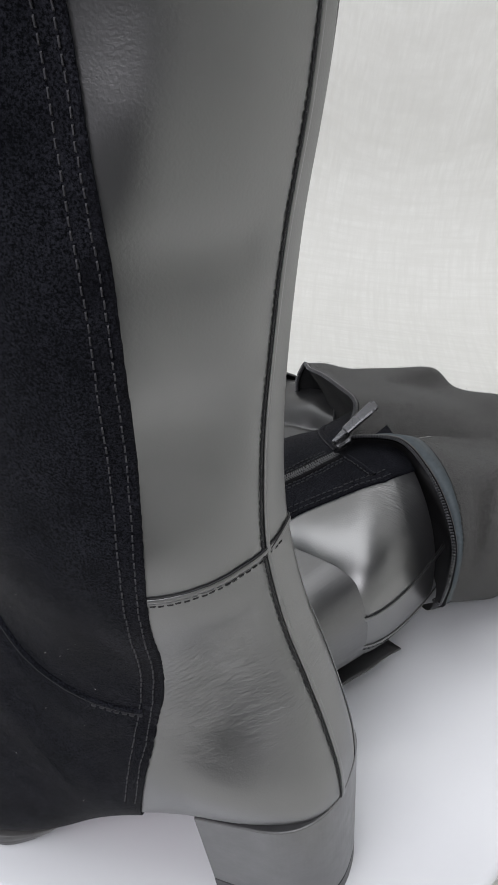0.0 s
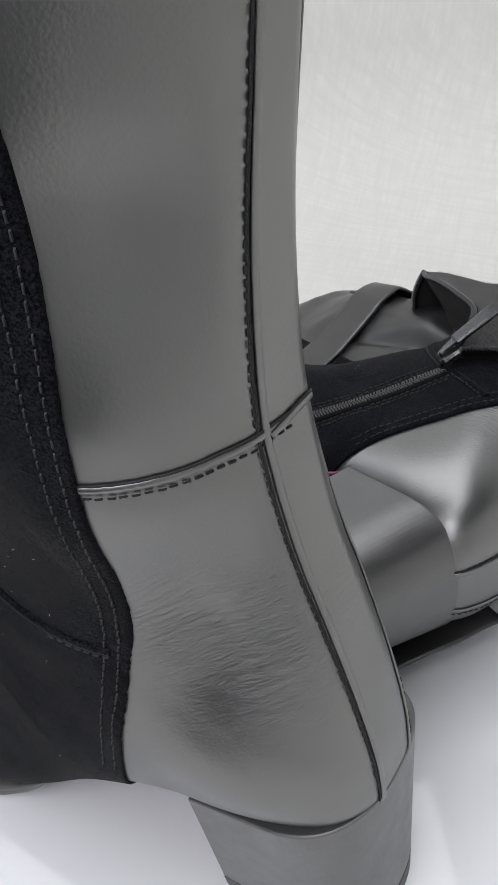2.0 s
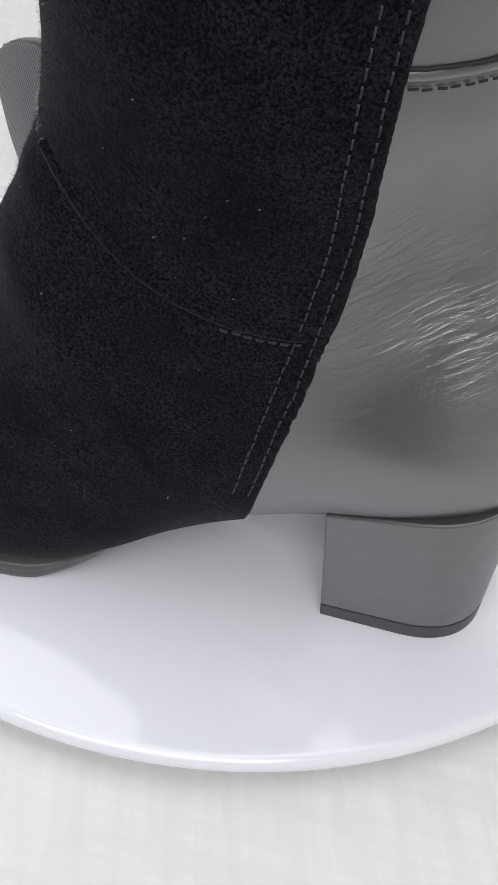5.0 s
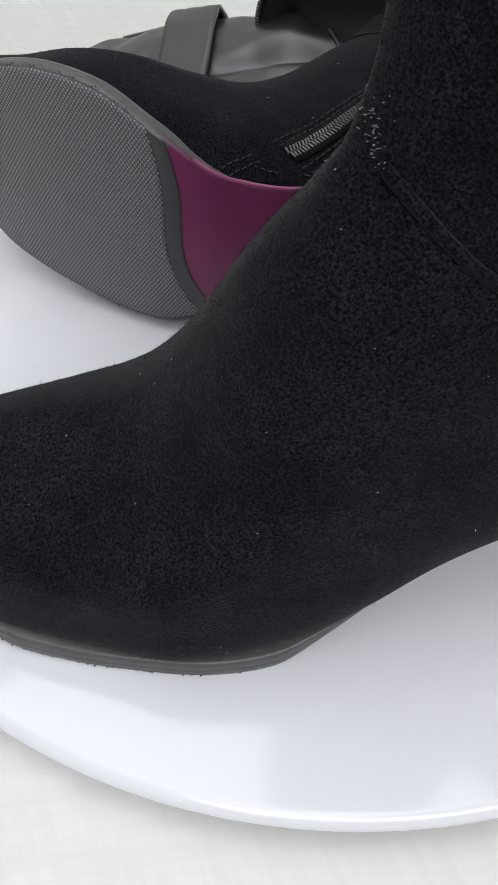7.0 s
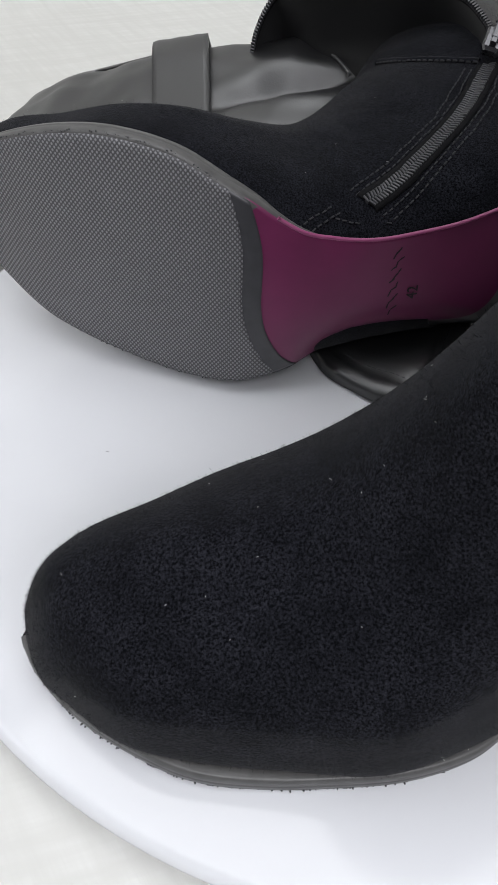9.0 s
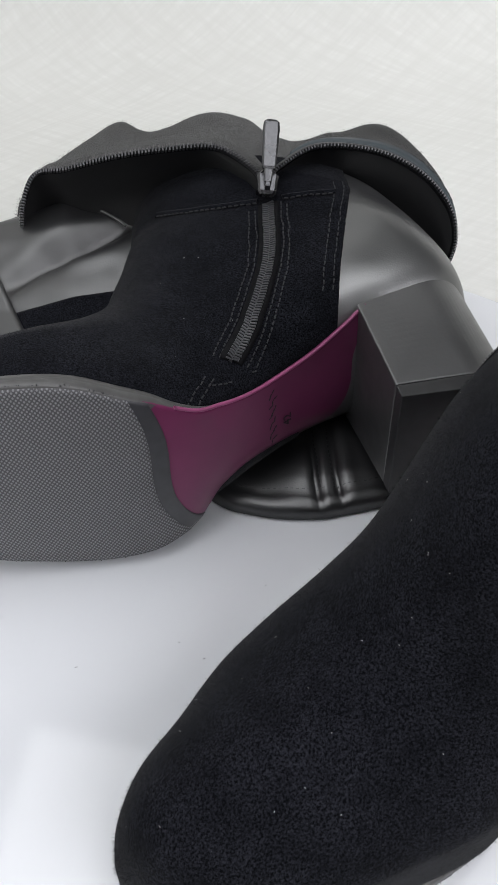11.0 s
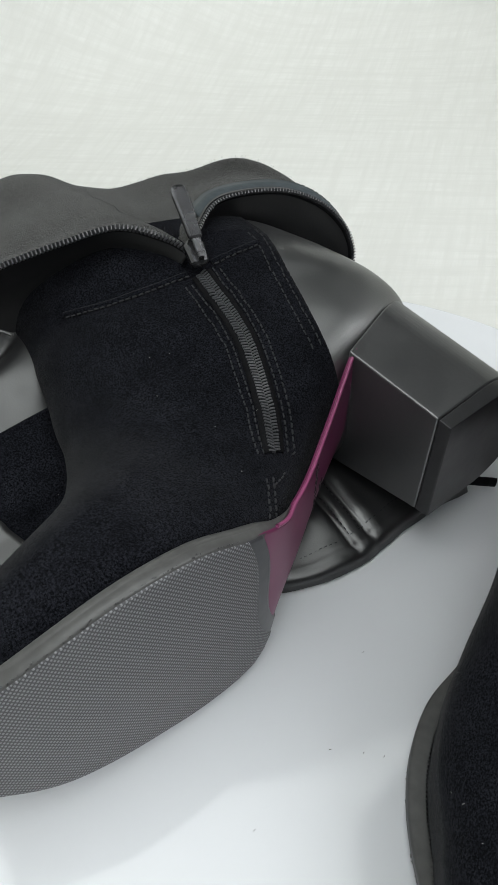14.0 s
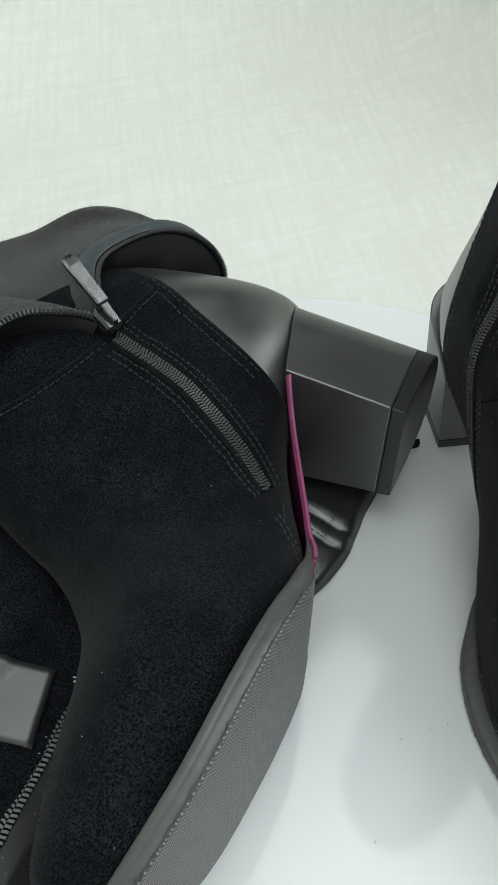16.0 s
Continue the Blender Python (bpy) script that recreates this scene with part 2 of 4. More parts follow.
def lathe(name, profile, mat, count=128):
    verts = []
    for r, z in profile:
        verts += [(r * math.cos(a), r * math.sin(a), z) for a in np.linspace(0, 2 * np.pi, count, endpoint=False)]
    n = len(profile)
    return mesh_from(name, verts, grid_faces(n, count, 0, True) + [tuple((n - 1) * count + k for k in range(count))], mat)


# ---- structure ----
def cloth_sweep():
    """The cloth under the turntable, which rises behind it as a curved backdrop."""
    rows = []
    for r in np.r_[np.linspace(0.0, 0.5, 14), 0.5 + 0.16 * np.sin(np.linspace(0.1, np.pi / 2, 10)), [0.66] * 5]:
        rows.append(r)
    zs = np.r_[np.zeros(14), 0.16 * (1 - np.cos(np.linspace(0.1, np.pi / 2, 10))), np.linspace(0.3, 1.1, 5)]
    verts, cols = [], 96
    for r, z in zip(rows, zs):
        for a in np.linspace(0, 2 * np.pi, cols, endpoint=False):
            dx, dy = math.cos(a), math.sin(a)
            high = 0.5 + 0.5 * math.tanh(5 * (-0.574 * dx + 0.819 * dy - 0.35))
            low = 0.5 + 0.5 * math.tanh(5 * (0.87 * dx + 0.5 * dy - 0.55))
            back, wide = max(high, 0.35 * low), max(high, low)
            wave = 0.012 * math.sin(3 * a + 1) * min(1, r / 0.5)
            ahead = 0.5 + 0.5 * math.tanh(4 * (0.5 * dx - 0.866 * dy - 0.5))
            reach = (r + wave) * (1 - 0.1 * ahead * (r / 0.66) ** 2) * (1 - 0.3 * (1 - wide) * min(1, r / 0.4))
            verts.append((reach * dx, reach * dy, z * back - 0.018))
    me = mesh_from("backdrop", verts, grid_faces(len(rows), cols, 0, True), CLOTH)
    return tagged(new("backdrop", me), "cream woven cloth sweeping up behind the turntable", "backdrop", kind="structure")


# Unseen walls added to close the place, near-black so leather reflections stay dark.
def room():
    lo, hi, z0, z1, t = -1.4, 1.4, -0.8, 1.6, 0.1
    boxes = (("wall_south", lo, lo - t, z0, hi, lo, z1), ("wall_north", lo, hi, z0, hi, hi + t, z1), ("wall_west", lo - t, lo, z0, lo, hi, z1),
             ("wall_east", hi, lo, z0, hi + t, hi, z1), ("ceiling", lo, lo, z1, hi, hi, z1 + t), ("floor", lo, lo, z0 - t, hi, hi, z0))
    for name, ax, ay, az, bx, by, bz in boxes:
        verts = [((ax, bx)[a > 0], (ay, by)[b > 0], (az, bz)[c > 0]) for a, b, c in CUBE]
        tagged(new(name, mesh_from(name, verts, CUBE_FACES, PAINT, False)), "plain unseen near-black " + name.split("_")[0], name.split("_")[0], kind="structure")


cloth_sweep()
room()


def turntable():
    ob = new("turntable")
    tagged(ob, "round white glossy turntable disc on cream cloth", "turntable")
    edge = [(0.004 * math.cos(a), 0.004 * math.sin(a)) for a in np.linspace(np.pi / 2, -np.pi / 2, 9)]
    part("disc", lathe("disc", [(0.001, -0.010), (0.12, -0.010)] + [(0.1985 + x, -0.004 + z) for x, z in edge[::-1]] + [(0.1, 0.0), (0.001, 0.0)], GLOSS), ob)
    part("base", lathe("base", [(0.09, -0.018), (0.1, -0.018), (0.1, -0.010), (0.09, -0.010)], GLOSS), ob)
    return ob


turntable()

# ---- the boots: x ahead to the toe, y to the outer side, z up ----
LENGTH = 0.279
OUTER = np.array([(0.0, 0.0), (0.004, 0.017), (0.014, 0.028), (0.03, 0.034), (0.056, 0.037), (0.085, 0.039), (0.11, 0.037), (0.139, 0.0392), (0.16, 0.0442), (0.18, 0.0446), (0.20, 0.0410), (0.22, 0.0360), (0.24, 0.0285), (0.256, 0.0165), (0.268, 0.0040), (0.276, -0.0095), (0.279, -0.020)])
INNER = np.array([(0.0, 0.0), (0.004, -0.017), (0.014, -0.027), (0.03, -0.032), (0.054, -0.0335), (0.065, -0.0285), (0.08, -0.0230), (0.095, -0.0207), (0.11, -0.0200), (0.125, -0.0228), (0.134, -0.0270), (0.142, -0.0325), (0.15, -0.0385), (0.16, -0.044), (0.178, -0.0525), (0.20, -0.0555), (0.22, -0.0535), (0.24, -0.0475), (0.26, -0.038), (0.272, -0.029), (0.279, -0.020)])
BOTTOM = np.array([(-0.01, 0.068), (0.0, 0.066), (0.03, 0.060), (0.056, 0.051), (0.071, 0.0435), (0.09, 0.033), (0.105, 0.0235), (0.122, 0.013), (0.139, 0.005), (0.155, 0.001), (0.175, 0.0), (0.21, 0.0), (0.235, 0.0015), (0.26, 0.006), (0.279, 0.011)])
FEATHER = np.array([(-0.01, 0.075), (0.0, 0.072), (0.03, 0.064), (0.056, 0.0585), (0.085, 0.053), (0.103, 0.0445), (0.121, 0.030), (0.134, 0.017), (0.148, 0.0085), (0.165, 0.006), (0.21, 0.006), (0.235, 0.0075), (0.26, 0.012), (0.279, 0.017)])

INNER_FEATHER = np.array([(-0.01, 0.075), (0.0, 0.072), (0.03, 0.062), (0.056, 0.0535), (0.068, 0.0475), (0.08, 0.0405), (0.095, 0.0315), (0.11, 0.0225), (0.125, 0.0145), (0.14, 0.0085), (0.15, 0.0070), (0.165, 0.006), (0.21, 0.006), (0.235, 0.0075), (0.26, 0.012), (0.279, 0.017)])

OUTER, INNER = smooth_line(OUTER, 140), smooth_line(INNER, 140)
BOTTOM, FEATHER, INNER_FEATHER = smooth_line(BOTTOM, 120), smooth_line(FEATHER, 120), smooth_line(INNER_FEATHER, 120)


def along(table, x):
    return np.interp(x, table[:, 0], table[:, 1])


# front point, back or bottom point, outer and inner half widths, roundness at front and back, sideways shift
RINGS = np.array([
    (0.2770, 0.0168, 0.2770, 0.0152, 0.0010, 0.0010, 2.0000, 2.0000, -0.0200),
    (0.2740, 0.0265, 0.2745, 0.0110, 0.0108, 0.0070, 2.0000, 3.4000, -0.0195),
    (0.2670, 0.0365, 0.2690, 0.0110, 0.0190, 0.0145, 1.9000, 4.5000, -0.0180),
    (0.2530, 0.0445, 0.2560, 0.0085, 0.0315, 0.0250, 1.7000, 5.0000, -0.0145),
    (0.2340, 0.0530, 0.2380, 0.0050, 0.0375, 0.0320, 1.6000, 5.2000, -0.0110),
    (0.2110, 0.0615, 0.2150, 0.0040, 0.0430, 0.0415, 1.5500, 5.2000, -0.0070),
    (0.1930, 0.0715, 0.1870, 0.0040, 0.0485, 0.0455, 1.5500, 5.0000, -0.0030),
    (0.1790, 0.0870, 0.1590, 0.0050, 0.0465, 0.0405, 1.6000, 4.8000, -0.0010),
    (0.1690, 0.1055, 0.1320, 0.0130, 0.0425, 0.0350, 1.6500, 4.4000, 0.0010),
    (0.1640, 0.1225, 0.1060, 0.0290, 0.0405, 0.0335, 1.7000, 4.2000, 0.0010),
    (0.1590, 0.1360, 0.0830, 0.0420, 0.0405, 0.0335, 1.8500, 4.0000, 0.0010),
    (0.1560, 0.1460, 0.0560, 0.0500, 0.0395, 0.0340, 1.9000, 3.8000, 0.0000),
    (0.1540, 0.1540, 0.0280, 0.0560, 0.0390, 0.0345, 1.9000, 3.5000, 0.0000),
    (0.1520, 0.1615, 0.0060, 0.0650, 0.0385, 0.0345, 1.9000, 3.0000, 0.0000),
    (0.1510, 0.1690, 0.0010, 0.0800, 0.0385, 0.0345, 2.0000, 2.8000, 0.0000),
    (0.1500, 0.1780, 0.0040, 0.1050, 0.0400, 0.0340, 2.0000, 2.5000, 0.0000),
    (0.1490, 0.1880, 0.0125, 0.1330, 0.0435, 0.0345, 2.0000, 2.4000, 0.0000),
    (0.1480, 0.2000, 0.0220, 0.1580, 0.0475, 0.0345, 2.0000, 2.2000, 0.0000),
    (0.1475, 0.2130, 0.0295, 0.1820, 0.0500, 0.0350, 2.0000, 2.1000, 0.0000),
    (0.1455, 0.2260, 0.0335, 0.2050, 0.0510, 0.0355, 2.0000, 2.1000, 0.0000),
    (0.1460, 0.2450, 0.0345, 0.2350, 0.0520, 0.0365, 2.0000, 2.1000, 0.0000),
    (0.1480, 0.2700, 0.0325, 0.2650, 0.0535, 0.0380, 2.0000, 2.1000, 0.0000),
    (0.1510, 0.3020, 0.0310, 0.3000, 0.0550, 0.0400, 2.0000, 2.1000, 0.0000),
    (0.1540, 0.3360, 0.0290, 0.3350, 0.0570, 0.0420, 2.0000, 2.1000, 0.0000),
    (0.1570, 0.3700, 0.0275, 0.3700, 0.0590, 0.0440, 2.0000, 2.1000, 0.0000),
    (0.1590, 0.4400, 0.0250, 0.4400, 0.0610, 0.0460, 2.0000, 2.1000, 0.0000),
])
# the standing boot's ankle is slimmer at the front and its shaft leans back
STANDING = np.array([
    (0.2770, 0.0168, 0.2770, 0.0152, 0.0010, 0.0010, 2.0000, 2.0000, -0.0200),
    (0.2738, 0.0323, 0.2745, 0.0110, 0.0135, 0.0071, 2.0000, 3.4000, -0.0195),
    (0.2663, 0.0458, 0.2690, 0.0110, 0.0212, 0.0145, 1.9000, 4.5000, -0.0180),
    (0.2522, 0.0540, 0.2560, 0.0085, 0.0332, 0.0250, 1.7000, 5.5000, -0.0145),
    (0.2334, 0.0606, 0.2380, 0.0050, 0.0387, 0.0322, 1.6000, 6.5000, -0.0110),
    (0.2107, 0.0662, 0.2150, 0.0040, 0.0437, 0.0414, 1.5500, 6.5000, -0.0070),
    (0.1933, 0.0750, 0.1870, 0.0040, 0.0489, 0.0453, 1.5500, 6.5000, -0.0030),
    (0.1800, 0.0913, 0.1590, 0.0050, 0.0467, 0.0431, 1.6000, 6.0000, -0.0010),
    (0.1706, 0.1095, 0.1320, 0.0130, 0.0426, 0.0404, 1.6500, 5.0000, 0.0010),
    (0.1646, 0.1235, 0.1060, 0.0290, 0.0406, 0.0395, 1.6648, 4.2000, 0.0010),
    (0.1577, 0.1344, 0.0830, 0.0420, 0.0405, 0.0395, 1.8201, 4.0000, 0.0010),
    (0.1524, 0.1425, 0.0560, 0.0500, 0.0395, 0.0401, 1.8002, 3.8000, 0.0000),
    (0.1488, 0.1500, 0.0280, 0.0560, 0.0390, 0.0401, 1.7074, 3.5000, 0.0000),
    (0.1451, 0.1569, 0.0060, 0.0650, 0.0385, 0.0377, 1.5902, 3.0000, 0.0000),
    (0.1427, 0.1641, 0.0035, 0.0815, 0.0385, 0.0349, 1.6161, 2.8000, 0.0000),
    (0.1406, 0.1733, 0.0077, 0.1068, 0.0400, 0.0322, 1.6546, 2.5000, 0.0000),
    (0.1394, 0.1841, 0.0151, 0.1341, 0.0435, 0.0313, 1.7536, 2.4000, 0.0000),
    (0.1397, 0.1972, 0.0228, 0.1583, 0.0475, 0.0304, 1.8543, 2.2000, 0.0000),
    (0.1412, 0.2114, 0.0281, 0.1816, 0.0500, 0.0302, 1.9311, 2.1000, 0.0000),
    (0.1413, 0.2252, 0.0311, 0.2045, 0.0510, 0.0299, 1.9792, 2.1000, 0.0000),
    (0.1436, 0.2448, 0.0314, 0.2347, 0.0520, 0.0302, 2.0033, 2.1000, 0.0000),
    (0.1468, 0.2699, 0.0293, 0.2649, 0.0535, 0.0319, 2.0110, 2.1000, 0.0000),
    (0.1505, 0.3020, 0.0253, 0.2999, 0.0550, 0.0356, 2.0095, 2.1000, 0.0000),
    (0.1538, 0.3360, 0.0194, 0.3349, 0.0570, 0.0386, 2.0044, 2.1000, 0.0000),
    (0.1569, 0.3700, 0.0159, 0.3700, 0.0590, 0.0428, 2.0000, 2.1000, 0.0000),
    (0.1590, 0.4400, 0.0118, 0.4400, 0.0610, 0.0469, 2.0000, 2.1000, 0.0000),
])
FORM = [STANDING]  # the boot that is being built
SKEW = np.array([0.0, 0.0, 0.0, 0.0, 0.0, 0.0, 0.0, -0.0024, -0.0063, -0.0112, -0.0153, -0.0188, -0.0208, -0.0215, -0.0216, -0.022, -0.0208, -0.0181, -0.0151, -0.0123, -0.0092, -0.0061, -0.0033, -0.0006, 0.0019, 0.0044])  # how far its front turns inward (outward where negative), ring by ring
SLACK = [0.0]  # how far the unzipped boot's inner side gapes


def ring_at(s):
    """The ring's numbers at s, between 0 and the last ring."""
    form = FORM[0]
    s = np.clip(np.asarray(s, float), 0, len(form) - 1)
    i = np.clip(s.astype(int), 0, len(form) - 2)
    t = (s - i)[..., None]
    q = np.concatenate([[2 * form[0] - form[1]], form, [2 * form[-1] - form[-2]]])
    a, b, c, d = q[i], q[i + 1], q[i + 2], q[i + 3]
    return 0.5 * (2 * b + (c - a) * t + (2 * a - 5 * b + 4 * c - d) * t**2 + (3 * b - a - 3 * c + d) * t**3)


def dents(p):
    """Soft hollows and swellings of worn-in leather on the ankle and shaft."""
    x, y, z = p[..., 0], p[..., 1], p[..., 2]
    out = np.zeros_like(x)
    hollows = ((0.041, 0.142, 0.023, 0.032, 1, -0.0130), (0.044, 0.084, 0.034, 0.018, 1, 0.0030), (0.047, 0.252, 0.013, 0.024, 1, -0.0066), (0.064, 0.345, 0.013, 0.024, 1, -0.0055), (0.046, 0.402, 0.012, 0.018, 1, -0.0040), (0.040, 0.300, 0.016, 0.010, 1, -0.0022),
               (0.050, 0.335, 0.016, 0.016, 1, 0.0022), (0.046, 0.265, 0.020, 0.014, 1, 0.0020), (0.056, 0.206, 0.014, 0.012, 1, 0.0016), (0.040, 0.180, 0.020, 0.010, 1, 0.0012), (0.050, 0.250, 0.006, 0.020, 1, 0.0012),
               (0.050, 0.250, 0.020, 0.030, -1, -0.0020))
    for cx, cz, rx, rz, side, d in hollows:
        near = 1 / (1 + np.exp(-(side * y - 0.022) * 500))
        out += d * near * np.exp(-(((x - cx) / rx) ** 2) - ((z - cz) / rz) ** 2)
    return out


def skin(s, a):
    """Points of the boot's skin; a runs from 0 at the front to pi at the back, outer side positive."""
    s, a = np.broadcast_arrays(np.asarray(s, float), np.asarray(a, float))
    r = ring_at(s)
    fx, fz, kx, kz, wo, wi, nf, nk, shift = np.moveaxis(r, -1, 0)
    c, v = np.cos(a), np.sin(a)
    lean = np.clip((s - 11.5) / 5, 0, 1) * (SLACK[0] == 0)
    waist = np.exp(-(((s - 9) / 1.3) ** 2))
    inner = nk + (1.64 - nk) * lean
    inner = inner + (2.8 - inner) * waist
    n = np.where(c > 0, nf, np.where(a > 0, nk, inner))
    u = np.sign(c) * np.abs(c) ** (2 / n)
    wi = wi + SLACK[0] * np.clip((s - 9) / 6, 0, 1)
    w = np.abs(v) ** (2 / n) * np.where(a > 0, wo, -wi)
    if FORM[0] is STANDING:
        w = w - np.interp(s, np.arange(len(SKEW)), SKEW) * np.clip(c, 0, 1) ** 1.5
    return np.stack([(fx + kx) / 2 + u * (fx - kx) / 2, w + shift, (fz + kz) / 2 + u * (fz - kz) / 2], -1)


def dressed(s, a, lift=0.0):
    """The skin with its dents, lifted along its normal."""
    e = 1e-3
    p = skin(s, a)
    n = np.cross(skin(s, a + e) - skin(s, a - e), skin(np.asarray(s) + e, a) - skin(np.asarray(s) - e, a))
    n = n / np.maximum(np.linalg.norm(n, axis=-1, keepdims=True), 1e-12)
    mid = skin(s, 0 * a) * 0.5 + skin(s, 0 * a + np.pi) * 0.5
    n = n * np.sign(((p - mid) * n).sum(-1, keepdims=True) + 1e-12)
    return p + n * (dents(p) + lift)[..., None] if np.ndim(lift) else p + n * (dents(p)[..., None] + lift), n


# the line where suede meets leather, seen from the side: height, distance ahead
SEAM = np.array([(0.0, 0.098), (0.045, 0.086), (0.058, 0.0821), (0.08, 0.0775), (0.1027, 0.0722), (0.118, 0.0695), (0.1333, 0.0655), (0.16, 0.0622), (0.19, 0.0612), (0.247, 0.0585), (0.30, 0.0572), (0.355, 0.0577), (0.45, 0.060)])
INNER_SEAM = np.array([(0.0, 0.076), (0.05, 0.069), (0.075, 0.062), (0.10, 0.054), (0.121, 0.047), (0.15, 0.045), (0.2, 0.052), (0.3, 0.056), (0.45, 0.064)])


def seam_angle(s, side):
    table = SEAM if side > 0 else INNER_SEAM
    a = np.linspace(0.0, np.pi, 720)
    p = skin(np.full_like(a, s), side * a)
    behind = p[:, 0] < along(table, p[:, 2])
    return a[int(np.argmax(behind))] if behind.any() else None


def side_point(x, z, side, lift=0.0):
    """The place and normal on one side of the boot at a distance ahead and a height."""
    s, a = SIDE_GRID[0], SIDE_GRID[1]
    p = SIDE_GRID[2 if side > 0 else 3]
    k = np.argmin((p[..., 0] - x) ** 2 + (p[..., 2] - z) ** 2)
    i, j = np.unravel_index(k, p.shape[:2])
    q, n = dressed(np.array([s[i]]), np.array([side * a[j]]), lift)
    return q[0], n[0]


SIDE_S, SIDE_A = np.linspace(1, len(RINGS) - 1, 700), np.linspace(0.02, np.pi - 0.02, 420)
SIDE_GRID = [SIDE_S, SIDE_A, None, None]


def slack(value):
    SLACK[0], FORM[0] = value, (RINGS if value else STANDING)
    SIDE_GRID[2:] = [skin(SIDE_S[:, None], SIDE_A[None]), skin(SIDE_S[:, None], -SIDE_A[None])]


slack(0.0)


def side_line(xz, side, lift=0.0, count=60):
    line = smooth_line(np.asarray(xz, float), count)
    got = [side_point(x, z, side, lift) for x, z in line]
    p, n = np.array([g[0] for g in got]), np.array([g[1] for g in got])
    for _ in range(3):
        p[1:-1] = (p[:-2] + 2 * p[1:-1] + p[2:]) / 4
    return p, n


def upper_parts(boot, top):
    """The suede front and the leather back, which meet under the suede's raised edge."""
    ss = np.linspace(0, top, 420)
    lim = [(seam_angle(s, 1), seam_angle(s, -1)) for s in ss]
    cols = 150
    rows, inner = [], []
    for s, (lo, li) in zip(ss, lim):
        a1, a0 = (lo if lo is not None else np.pi), -(li if li is not None else np.pi)
        a = np.linspace(a0, a1, cols)
        p, _ = dressed(np.full(cols, s), a, 0.0011)
        base, _ = dressed(np.full(2, s), np.array([a0, a1]), -0.0006)
        rows.append(np.concatenate([[base[0]], p, [base[1]]]))
    suede = part("suede_upper", sheet("suede_upper", rows, SUEDE, 0.0, True), boot, "black napped suede")
    first = next(k for k, (lo, li) in enumerate(lim) if lo is not None)
    rows = []
    for s, (lo, li) in list(zip(ss, lim))[first:]:
        a = np.linspace(lo - 0.06, 2 * np.pi - (li if li is not None else np.pi) + 0.06, 130)
        a = np.where(a > np.pi, a - 2 * np.pi, a)
        p, _ = dressed(np.full(130, s), a, 0.0)
        rows.append(p)
    part("leather_quarter", sheet("leather_quarter", rows, LEATHER, 0.0, True), boot, "creased black grained leather")
    return suede


